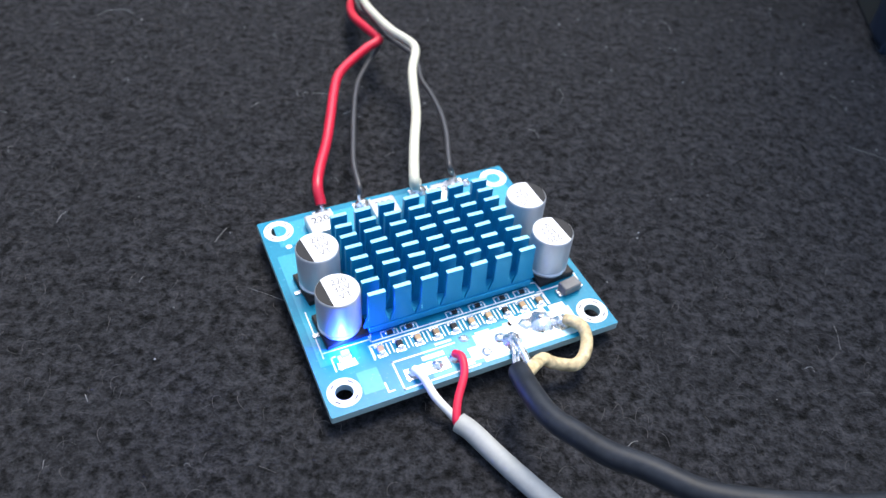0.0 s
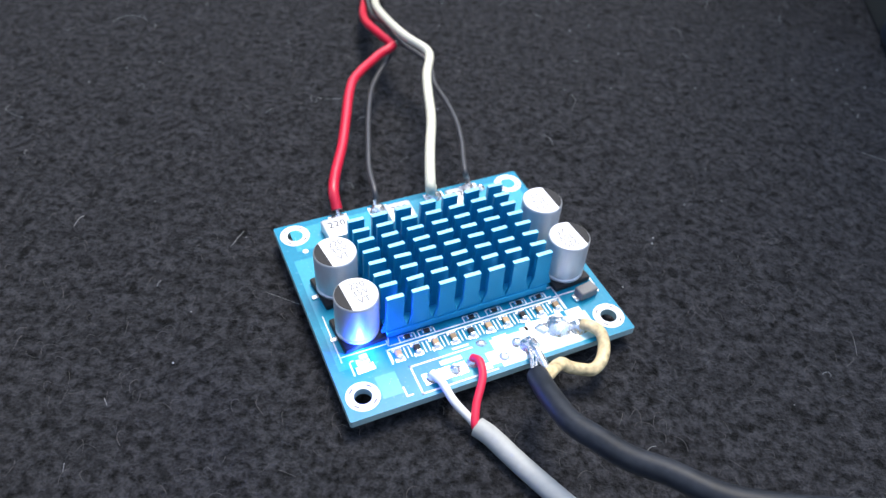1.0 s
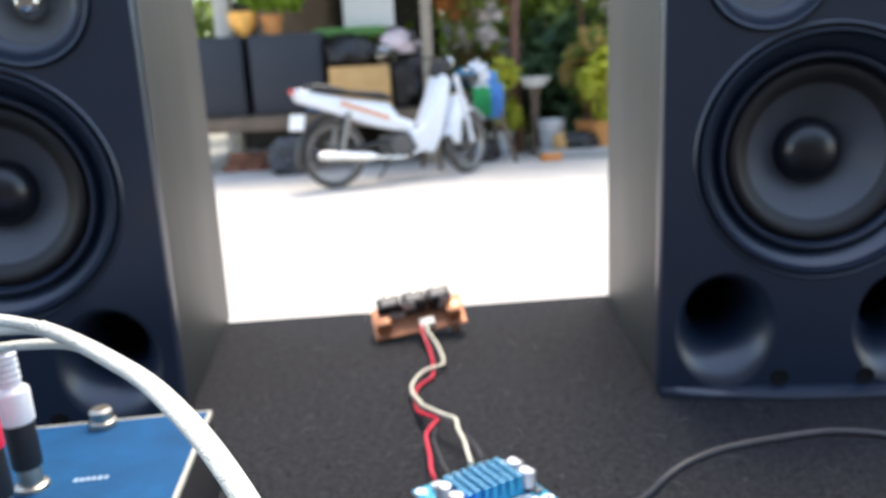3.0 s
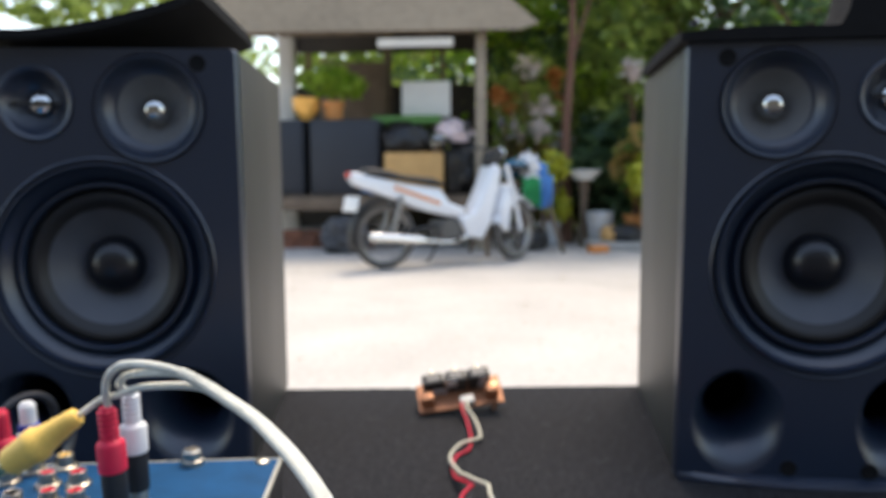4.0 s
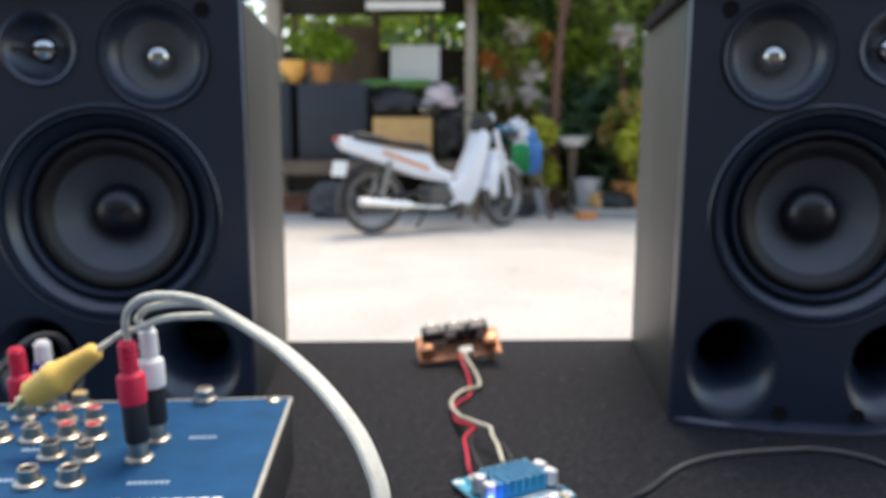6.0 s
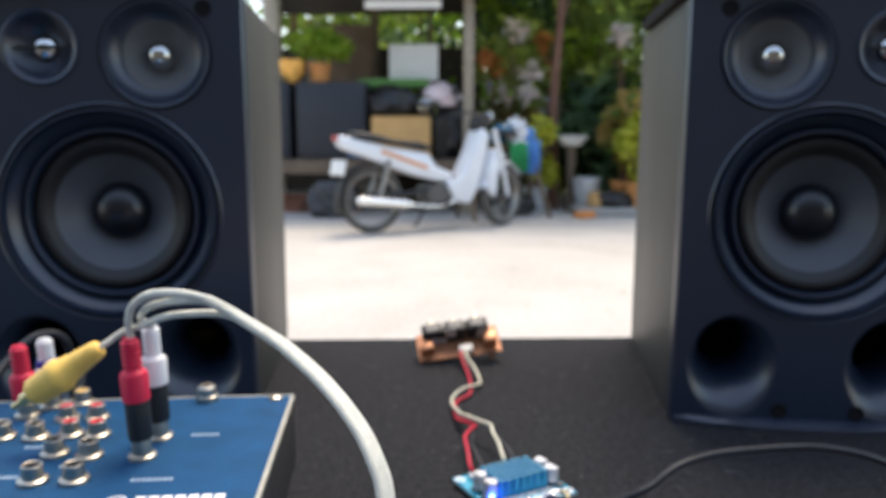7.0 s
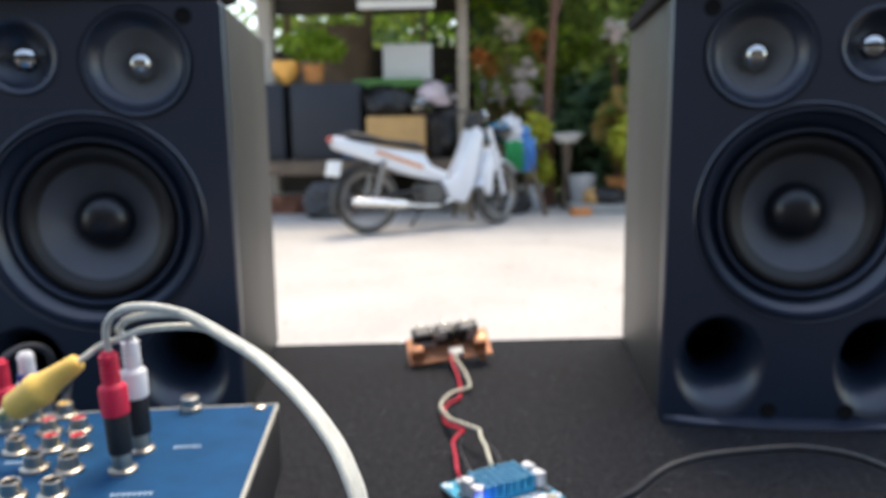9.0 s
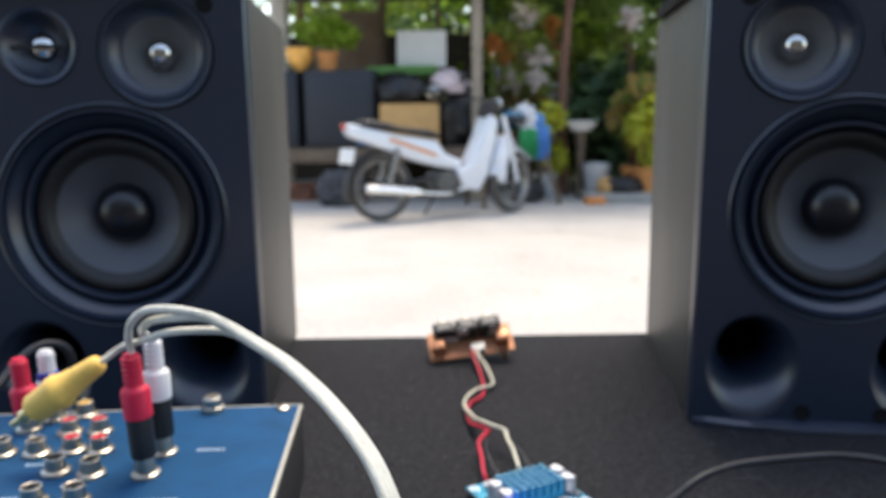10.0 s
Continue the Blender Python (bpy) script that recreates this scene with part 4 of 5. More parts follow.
rca("white_plug", stand(-0.2240, 0.0955, -3, 0), WHITE_PLUG, "white audio plug with a blue collar in a mixer jack", False, BLUE_PLUG)
jack(*grid(-0.2295, 0.081), RED_PLUG)
jack(*grid(-0.2240, 0.0955), BLACK)

# white cable with its yellow plug lying over the jacks
av = thing("av_cable", "white audio cable arching over the mixer with a yellow plug", "cable")
YT, YB = Vector((-0.1985, 0.0390, 0.0945)), Vector((-0.1645, 0.0465, 0.1180))
d = (YB - YT).normalized()
plug = part("plug", lathe([(0.0056, -0.001), (0.0072, 0.001), (0.0080, 0.012), (0.0087, 0.013), (0.0087, 0.017), (0.0074, 0.019), (0.0058, 0.027), (0.0060, 0.028), (0.0054, 0.030), (0.0056, 0.031), (0.0050, 0.033), (0.0052, 0.034), (0.0046, 0.038), (0.0036, 0.039), (0, 0.039)], 28), YELLOW, av, "yellow moulded plug",
            m=Matrix.Translation(YT) @ d.to_track_quat("Z", "Y").to_matrix().to_4x4())
part("plug_tip", lathe([(0.0034, 0), (0.0034, -0.006), (0.0016, -0.006), (0.0016, -0.012), (0, -0.0125)], 20), BRASS, plug, "brass plug tip")
part("lead", tube([YB - d * 0.003, YB + d * 0.010, (-0.1381, 0.0300, 0.1318), (-0.1155, 0.0060, 0.1427), (-0.0975, -0.0030, 0.1465), (-0.0840, -0.0070, 0.1470), (-0.0720, -0.0098, 0.1428)], 0.0016, 12), CABLE_WHITE, av)
part("lead", tube([(-0.1450, 0.0335, 0.1240), (-0.1452, 0.0320, 0.1320), (-0.1405, 0.0260, 0.1411), (-0.1285, 0.0140, 0.1496), (-0.1138, 0.0000, 0.1545), (-0.1002, -0.0090, 0.1560), (-0.0915, -0.0105, 0.1545)], 0.0018, 12), CABLE_WHITE, av)
part("lead", tube([(-0.1440, 0.0560, 0.1240), (-0.1455, 0.0460, 0.1310), (-0.1385, 0.0340, 0.1375), (-0.1254, 0.0160, 0.1453), (-0.1046, -0.0060, 0.1525), (-0.0915, -0.0095, 0.1530), (-0.0800, -0.0085, 0.1475)], 0.0017, 12), CABLE_WHITE, av)
MAIN = [(-0.0915, -0.0105, 0.1545), (-0.0835, -0.0085, 0.1495), (-0.0735, -0.0095, 0.1438), (-0.0598, -0.0155, 0.1378), (-0.0468, -0.0263, 0.1323), (-0.0372, -0.0358, 0.1279), (-0.0282, -0.0455, 0.1226), (-0.0207, -0.0537, 0.1165), (-0.0153, -0.0603, 0.1093), (-0.0117, -0.0655, 0.1020), (-0.0098, -0.0720, 0.0900), (-0.0075, -0.0860, 0.0620), (-0.0100, -0.1150, 0.0250), (-0.0150, -0.1600, 0.0055), (-0.0250, -0.2300, 0.0042), (-0.0200, -0.3200, 0.0042)]
for off in (-0.0015, 0.0, 0.0015):
    part("strand", tube([(x + off * 0.75 * min(1, 0.4 + 0.15 * k), y + off * 0.65 * min(1, 0.4 + 0.15 * k), z) for k, (x, y, z) in enumerate(MAIN)], 0.0019, 16), CABLE_WHITE, av)
# black cable loop behind the mixer
wire("monitor_cable", [(-0.2520, 0.0600, 0.0720), (-0.2500, 0.0950, 0.0900), (-0.2420, 0.1150, 0.1020), (-0.2300, 0.1250, 0.0960), (-0.2330, 0.1340, 0.0600), (-0.2400, 0.1400, 0.0040), (-0.3000, 0.1500, 0.0030)], 0.0025, BLACK_PVC, "black cable looping down behind the mixer", "cable")


# ---- the yard behind the table ----
FASCIA = surface("weathered_fascia", (0.30, 0.25, 0.19), 0.85, vary=0.3, scale=3, fine=40, bump=0.3, depth=0.004, stretch=(0.3, 1, 1))
TIMBER = surface("old_timber", (0.14, 0.10, 0.07), 0.85, vary=0.35, scale=5, fine=60, bump=0.3, depth=0.003, per_object=0.25)
SLATE = surface("blue_grey_panel", (0.020, 0.025, 0.035), 0.6, vary=0.2, scale=3, fine=50, bump=0.1, depth=0.001)
TIN_ROOF = surface("rusted_roof_iron", (0.22, 0.19, 0.16), 0.6, 0.3, vary=0.35, scale=2.5, fine=30, bump=0.2, depth=0.003)
WHITEWASH = surface("whitewashed_wall", (0.70, 0.68, 0.64), 0.9, vary=0.15, scale=2, fine=30, bump=0.2, depth=0.003)
DARK_WALL = surface("dark_board_wall", (0.05, 0.042, 0.035), 0.9, vary=0.3, scale=3, fine=40, bump=0.2, depth=0.003)
WHITE_PAINT = surface("white_paint", (0.78, 0.78, 0.76), 0.4, vary=0.06, scale=6, fine=80, bump=0.05, depth=0.001)
SILVER_BODY = surface("silver_white_bodywork", (0.70, 0.74, 0.80), 0.25, 0.05, vary=0.06, scale=6, fine=90, bump=0.02, depth=0.0005, coat=0.5)
ORANGE_STRIPE = surface("orange_stripe", (0.65, 0.22, 0.05), 0.4, vary=0.1, scale=20, fine=100, bump=0)
TYRE = surface("tyre_rubber", (0.085, 0.08, 0.075), 0.8, vary=0.25, scale=12, fine=120, bump=0.3, depth=0.002)
SEAT = surface("black_seat_vinyl", (0.02, 0.02, 0.022), 0.5, vary=0.15, scale=15, fine=200, bump=0.1, depth=0.001)
ENGINE = surface("grey_engine_casting", (0.10, 0.10, 0.10), 0.5, 0.5, vary=0.3, scale=15, fine=150, bump=0.2, depth=0.001)
RIM = surface("steel_rim", (0.30, 0.29, 0.28), 0.4, 1.0, vary=0.1, scale=20, fine=150, bump=0.05, depth=0.0005)
LENS_RED = surface("red_lens", (0.45, 0.01, 0.01), 0.15, vary=0.1, scale=20, fine=150, bump=0, coat=0.5)
CARDBOARD = surface("cardboard", (0.60, 0.35, 0.14), 0.85, vary=0.15, scale=6, fine=90, bump=0.1, depth=0.001)
BIN_BAG = surface("black_plastic_bag", (0.012, 0.012, 0.013), 0.25, vary=0.1, scale=12, fine=60, bump=0.5, depth=0.01)
CLOTH_WHITE = surface("white_cloth", (0.72, 0.72, 0.74), 0.9, vary=0.1, scale=6, fine=90, bump=0.3, depth=0.003)
CLOTH_BLUE = surface("blue_cloth", (0.07, 0.24, 0.55), 0.9, vary=0.2, scale=6, fine=90, bump=0.3, depth=0.003)
CLOTH_GREEN = surface("green_cloth", (0.01, 0.27, 0.09), 0.9, vary=0.2, scale=6, fine=90, bump=0.3, depth=0.003)
GILT = surface("orange_gilt", (0.88, 0.46, 0.12), 0.28, 0.35, vary=0.2, scale=14, fine=120, bump=0.05, depth=0.001)
CLOTH_GREY = surface("dark_grey_sacking", (0.07, 0.072, 0.078), 0.9, vary=0.3, scale=6, fine=90, bump=0.3, depth=0.003)
TEAL = surface("teal_helmet", (0.01, 0.11, 0.19), 0.25, vary=0.1, scale=9, fine=90, bump=0, coat=0.5)
PINK = surface("pink_white_helmet", (0.62, 0.50, 0.52), 0.3, vary=0.3, scale=14, fine=90, bump=0, coat=0.5)
BRICK = surface("brick_red", (0.22, 0.09, 0.055), 0.9, vary=0.25, scale=20, fine=120, bump=0.3, depth=0.003, per_object=0.25)
TERRACOTTA = surface("terracotta", (0.52, 0.22, 0.07), 0.8, vary=0.2, scale=10, fine=90, bump=0.2, depth=0.002)
GALVANISED = surface("galvanised_bucket", (0.48, 0.50, 0.52), 0.45, 0.3, vary=0.15, scale=12, fine=90, bump=0.1, depth=0.001)
BARK = surface("red_brown_bark", (0.17, 0.085, 0.06), 0.9, vary=0.35, scale=8, fine=60, bump=0.5, depth=0.008, stretch=(1, 1, 0.25))
CONCRETE = surface("grey_concrete", (0.34, 0.33, 0.31), 0.9, vary=0.2, scale=4, fine=60, bump=0.3, depth=0.004)
SHELF_GREEN = surface("green_shelf", (0.10, 0.26, 0.06), 0.6, vary=0.2, scale=6, fine=60, bump=0.1, depth=0.001)


def leafy(name, low, high, gloss=0.5):
    """Leaves whose colour differs from one to the next."""
    m = bpy.data.materials.new(name)
    m.use_nodes = True
    n, l = m.node_tree.nodes, m.node_tree.links
    b = n["Principled BSDF"]
    g, ramp = n.new("ShaderNodeNewGeometry"), n.new("ShaderNodeValToRGB")
    ramp.color_ramp.elements[0].color, ramp.color_ramp.elements[1].color = (*low, 1), (*high, 1)
    l.new(g.outputs["Random Per Island"], ramp.inputs[0])
    l.new(ramp.outputs[0], b.inputs["Base Color"])
    b.inputs["Roughness"].default_value = gloss
    t, mix = n.new("ShaderNodeBsdfTranslucent"), n.new("ShaderNodeMixShader")
    l.new(ramp.outputs[0], t.inputs["Color"])
    mix.inputs[0].default_value = 0.55
    l.new(b.outputs[0], mix.inputs[1])
    l.new(t.outputs[0], mix.inputs[2])
    l.new(mix.outputs[0], n["Material Output"].inputs["Surface"])
    return m


LEAF = leafy("tree_leaves", (0.09, 0.15, 0.03), (0.38, 0.48, 0.12))
LEAF_DARK = leafy("dark_leaves", (0.03, 0.075, 0.04), (0.17, 0.29, 0.14))
LEAF_BRIGHT = leafy("bright_leaves", (0.14, 0.30, 0.02), (0.48, 0.62, 0.10))
LEAF_YELLOW = leafy("yellow_leaves", (0.40, 0.45, 0.05), (0.68, 0.66, 0.10))
LEAF_MIXED = leafy("variegated_leaves", (0.10, 0.22, 0.04), (0.50, 0.32, 0.12))


def leaves(blobs, count, size, seed, droop=0.3):
    """Many small folded leaves scattered through the (centre, radii) blobs."""
    rng = random.Random(seed)
    verts, faces = [], []
    for (c, r) in blobs:
        for _ in range(count):
            while True:
                p = Vector((rng.uniform(-1, 1), rng.uniform(-1, 1), rng.uniform(-1, 1)))
                if 0.12 < p.length < 1 and noise.noise(p * 2.3 + Vector((seed, 0, 0))) > -0.28:
                    break
            p = Vector(c) + Vector((p.x * r[0], p.y * r[1], p.z * r[2]))
            s = size * rng.uniform(0.5, 1.4)
            m = Euler((rng.uniform(-1, 1) - droop, rng.uniform(-1, 1), rng.uniform(0, 6.3))).to_matrix()
            k = len(verts)
            for q in ((0, -0.5, 0), (0.28, -0.1, 0.07), (0.22, 0.3, 0.05), (0, 0.6, -0.04), (-0.22, 0.3, 0.05), (-0.28, -0.1, 0.07)):
                verts.append(p + m @ (Vector(q) * s))
            faces += [(k, k + 1, k + 2, k + 3), (k, k + 3, k + 4, k + 5)]
    me = bpy.data.meshes.new("crown")
    me.from_pydata(verts, [], faces)
    return me


def crown(parent, me, material, name="crown"):
    me.materials.append(material)
    o = new(name, me)
    o.parent = parent
    return o


def tree(x, y, height, spread, seed, material, label, bark=None, trunk=0.07, lift=0.45, size=0.16, count=420):
    """Tapered trunk with limbs and a crown of many leaves."""
    rng = random.Random(seed)
    t = thing("tree", label, "tree", pose(x, y, GROUND_Z), "yard trees")
    top = height * 0.8
    line = [(rng.uniform(-1, 1) * 0.012 * k, rng.uniform(-1, 1) * 0.012 * k, top * k / 5) for k in range(6)]
    part("trunk", tube(line, trunk, 10, 5, taper=lambda f: 1.15 - 0.75 * f), bark or BARK, t)
    blobs = []
    for k in range(7):
        a, h = 2.4 * k + rng.random(), height * (lift + (1 - lift) * (k + 0.5) / 7)
        r = spread * rng.uniform(0.35, 0.85)
        c = (math.cos(a) * r, math.sin(a) * r, h)
        f = min(1.0, h / top) * 0.8
        base = Vector(line[min(5, int(f * 5))])
        part("limb", tube([base, base.lerp(Vector(c), 0.5) + Vector((0, 0, 0.06)), c], trunk * 0.4, 7, 4, taper=lambda f: 1.1 - 0.8 * f), bark or BARK, t)
        s = spread * rng.uniform(0.4, 0.7)
        blobs.append((c, (s, s, s * rng.uniform(0.6, 0.9))))
    crown(t, leaves(blobs, count, size, seed), material)
    return t


# the open shelter: deck, posts, fascia, roof, back wall
hut = thing("shelter", "open timber shelter with a low deck and weathered roof edge", "shelter", pose(0, 0, 0))
bm = bmesh.new()
pts = [(-3.05, 1.62), (0.28, 1.60), (0.46, 1.66), (0.05, 2.02), (-3.05, 1.98)]
a = [bm.verts.new((x, 7.42, z)) for x, z in pts]
b = [bm.verts.new((x, 7.46, z)) for x, z in pts]
bm.faces.new(a)
bm.faces.new(b[::-1])
for k in range(5):
    bm.faces.new((a[k], b[k], b[(k + 1) % 5], a[(k + 1) % 5]))
part("fascia", bm, FASCIA, hut, "grey-brown weathered fascia board", smooth=False)
bm = bmesh.new()
nx = 120
lo = [(bm.verts.new((-3.1 + 3.5 * i / nx, 7.40, 1.99 + 0.018 * math.sin(i * 1.3))), bm.verts.new((-3.1 + 3.5 * i / nx, 11.2, 2.9 + 0.018 * math.sin(i * 1.3)))) for i in range(nx + 1)]
for p, q in zip(lo, lo[1:]):
    bm.faces.new((p[0], q[0], q[1], p[1]))
r = bmesh.ops.extrude_face_region(bm, geom=bm.faces[:])
bmesh.ops.translate(bm, vec=(0, 0, 0.012), verts=[v for v in r["geom"] if isinstance(v, bmesh.types.BMVert)])
part("roof", bm, TIN_ROOF, hut, "corrugated iron roof")
for x, y, w, mat in ((-0.12, 7.66, 0.105, FASCIA), (-2.40, 8.55, 0.17, WHITEWASH), (-2.98, 7.66, 0.10, TIMBER)):
    part("post", box(w, w, 2.24 + 0.24 * (y - 7.66), (x, y, GROUND_Z), 0.008), mat, hut)
for x in (-0.12, -1.5, -2.98):
    part("rear_post", box(0.1, 0.1, 3.25, (x, 10.6, GROUND_Z), 0.008), TIMBER, hut)
part("deck_beam", box(3.1, 0.10, 0.13, (-1.55, 7.62, -0.21), 0.008), TIMBER, hut)
part("back_wall", box(3.1, 0.06, 2.05, (-1.55, 10.75, GROUND_Z), 0.004), DARK_WALL, hut, "dark boarded back wall")
part("back_wall", box(3.1, 0.06, 0.85, (-1.55, 10.75, 1.90), 0.004), DARK_WALL, hut, "dark boarded back wall")
part("wall_board", box(0.9, 0.04, 0.9, (-1.9, 10.0, 0.75), 0.004), TIMBER, hut, "brown boarded screen")
part("tie_beam", box(2.7, 0.10, 0.12, (-1.55, 7.66, 1.615), 0.006), TIMBER, hut)
part("lamp_fitting", box(0.78, 0.05, 0.085, (-0.79, 7.58, 1.47), 0.008), WHITE_PAINT, hut, "white unlit strip lamp")
for k in range(14):
    part("deck_board", box(0.205, 3.0, 0.028, (-2.98 + 0.222 * k, 9.15, -0.08), 0.004, seg=1), TIMBER, hut)


def cabinet(x, w, label):
    c = thing("cabinet", label, "cabinet", pose(x, 7.95, -0.052), "dark cabinets on the deck")
    part("body", box(w, 0.5, 0.80, (0, 0, 0), 0.012), SLATE, c)
    part("front_panel", box(w - 0.05, 0.012, 0.74, (0, -0.257, 0.03), 0.004), SLATE, c)
    return c


cabinet(-1.575, 0.74, "blue-grey cabinet standing on the shelter deck")
cabinet(-2.30, 0.56, "blue-grey cabinet standing on the shelter deck")
shelf = thing("shelf", "green shelf in the shelter behind the motorbike", "shelf", pose(-0.95, 8.2, -0.052))
part("shelf_board", box(0.75, 0.4, 0.09, (0, 0, 0.765), 0.008), SHELF_GREEN, shelf)
for x in (-0.33, 0.33):
    for y in (-0.16, 0.16):
        part("leg", box(0.04, 0.04, 0.766, (x, y, 0), 0.003), TIMBER, shelf)
board = thing("white_board", "plain white panel leaning on the green shelf", "panel", pose(-0.75, 8.30, 0.803, -4))
part("panel", box(0.55, 0.02, 0.40, (0, 0, 0), 0.004), WHITE_PAINT, board)
pot = thing("potted_plant", "bright green plant in an orange pot on the cabinet", "potted plant", pose(-1.72, 7.9, 0.748))
part("pot", lathe([(0, 0), (0.085, 0), (0.11, 0.16), (0.125, 0.17), (0.125, 0.20), (0.105, 0.20), (0.10, 0.17), (0, 0.17)], 24), TERRACOTTA, pot)
part("stem", tube([(0, 0, 0.16), (0.02, 0, 0.26), (0.0, 0.01, 0.36)], 0.012, 8, 4), BARK, pot)
crown(pot, leaves([((-0.05, 0, 0.42), (0.33, 0.22, 0.17)), ((0.16, 0, 0.36), (0.20, 0.2, 0.12))], 260, 0.10, 11), LEAF_BRIGHT, "foliage")
vase = thing("brass_bowl", "shiny orange gilt bowl on the cabinet beside the plant", "bowl", pose(-2.02, 7.88, 0.748))
part("bowl", lathe([(0, 0), (0.06, 0), (0.07, 0.02), (0.14, 0.12), (0.15, 0.24), (0.14, 0.245), (0.13, 0.13), (0, 0.03)], 28), GILT, vase)
for k in range(14):
    br = part("brick", box(0.20, 0.09, 0.065, (0, 0, 0), 0.004, seg=1), BRICK, None)
    br.matrix_basis = pose(-2.25 + 0.215 * (k % 5) + 0.04 * (k // 5), 7.75 + 0.02 * (k % 3), GROUND_Z + 0.066 * (k // 5), 0, 0, random.uniform(-5, 5))
    tagged(br, "old red brick stacked under the shelter deck", "brick", "stack of bricks")
box1 = thing("cardboard_box", "brown cardboard box on the deck behind the motorbike", "box", pose(-0.83, 7.86, -0.052))
part("carton", box(0.62, 0.4, 0.44, (0, 0, 0), 0.006), CARDBOARD, box1)
part("flap", box(0.60, 0.19, 0.006, (0, -0.10, 0.441), 0.002, seg=1), CARDBOARD, box1)
part("tape", box(0.05, 0.404, 0.443, (0.1, 0, -0.001), 0.002, seg=1), CARDBOARD, box1)


def lump(radii, seed, rough=0.25, freq=2.2, seg=3, flat=True):
    bm = bmesh.new()
    bmesh.ops.create_icosphere(bm, subdivisions=seg + 1, radius=1)
    for v in bm.verts:
        k = 1 + rough * noise.noise(v.co * freq + Vector((seed, seed * 0.7, 0))) + rough * 0.4 * noise.noise(v.co * freq * 3 + Vector((seed, 0, 0)))
        v.co = Vector((v.co.x * radii[0] * k, v.co.y * radii[1] * k, v.co.z * radii[2] * k))
        if flat and v.co.z < -radii[2] * 0.7:
            v.co.z = -radii[2] * 0.7
    bmesh.ops.translate(bm, vec=(0, 0, radii[2] * 0.7), verts=bm.verts)
    return bm


def soft(name, radii, m, material, label, category, seed, rough=0.25):
    return tagged(part(name, lump(radii, seed, rough), material, m=m), label, category)


soft("bag", (0.34, 0.2, 0.19), pose(-0.98, 7.86, 0.396), BIN_BAG, "black plastic bag lying on the cardboard box", "bag", 3)
soft("bag", (0.24, 0.2, 0.40), pose(-0.38, 7.93, -0.052), BIN_BAG, "black plastic bag slumped beside the cardboard box", "bag", 5)
soft("bag", (0.16, 0.16, 0.11), pose(-1.28, 7.80, -0.052), CLOTH_BLUE, "small blue and white bag beside the box", "bag", 9)


def helmet(m, material, label):
    h = thing("helmet", label, "helmet", m, "helmets")
    bm = bmesh.new()
    bmesh.ops.create_uvsphere(bm, u_segments=28, v_segments=18, radius=0.135)
    bmesh.ops.delete(bm, geom=[v for v in bm.verts if v.co.z < -0.085 or (v.co.y < -0.07 and v.co.z < 0.02)], context="VERTS")
    bmesh.ops.translate(bm, vec=(0, 0, 0.085), verts=bm.verts)
    part("shell", bm, material, h)
    part("visor", lathe([(0.139, 0.095), (0.142, 0.12), (0.138, 0.145), (0.135, 0.12)], 28), BLACK, h)
    return h


soft("bag", (0.17, 0.12, 0.14), pose(-0.42, 7.80, 0.50), PINK, "pink and white plastic bag on the black bag", "bag", 41, 0.4)
helmet(pose(-0.30, 7.93, 0.44, 6, 0, 30), PINK, "pale pink helmet resting on a black bag")
helmet(pose(-0.565, 7.74, 0.396, 0, 0, -20), CHROME, "shiny helmet resting on the cardboard box")

# trestle with cloths hung over it
trestle = thing("trestle", "wooden trestle hung with cloths beside the motorbike", "trestle", pose(0.23, 7.35, GROUND_Z, 0, 0, 25))
part("rail", box(0.75, 0.07, 0.09, (0, 0, 0.64), 0.005), TIMBER, trestle)
for x, dx in ((-0.32, -0.08), (0.32, 0.12)):
    for y in (-0.22, 0.22):
        part("leg", tube([(x, 0, 0.66), (x + dx, y, 0.0)], 0.025, 8, 1, smooth_line=False), TIMBER, trestle)


def drape(m, w, front, back, material, label, seed):
    """A cloth folded over a rail, with soft pleats."""
    bm = bmesh.new()
    nx, ny = 26, 30
    rows = []
    for i in range(nx + 1):
        row = []
        for j in range(ny + 1):
            s = -front + (front + back) * j / ny
            u = i / nx - 0.5
            fold = 0.03 * math.sin(u * 17 + seed) * min(1, abs(s) * 4) + 0.02 * noise.noise(Vector((u * 5, s * 5, seed)))
            y = (0.055 if s > 0 else -0.055) * min(1, abs(s) / 0.05) + (fold if s > 0 else -abs(fold))
            row.append(bm.verts.new((u * w * (1 - 0.12 * abs(s)), y, 0.012 - max(0, abs(s) - 0.04) + 0.03 * noise.noise(Vector((u * 3, seed, 0))))))
        rows.append(row)
    for p, q in zip(rows, rows[1:]):
        for j in range(ny):
            bm.faces.new((p[j], q[j], q[j + 1], p[j + 1]))
    r = bmesh.ops.extrude_face_region(bm, geom=bm.faces[:])
    bmesh.ops.translate(bm, vec=(0, 0, 0.006), verts=[v for v in r["geom"] if isinstance(v, bmesh.types.BMVert)])
    return tagged(part("cloth", bm, material, m=m), label, "cloth", "cloths on the trestle")


T0 = pose(0.23, 7.35, GROUND_Z, 0, 0, 25)
drape(T0 @ pose(0.17, 0, 0.765), 0.20, 0.16, 0.3, CLOTH_WHITE, "crumpled white cloth hung over the trestle", 1)
drape(T0 @ pose(0.30, 0, 0.755), 0.19, 0.36, 0.3, CLOTH_BLUE, "light blue cloth hung over the trestle", 2)
drape(T0 @ pose(0.13, -0.05, 0.735), 0.20, 0.32, 0.05, CLOTH_GREEN, "green cloth hung under the white cloth", 5)
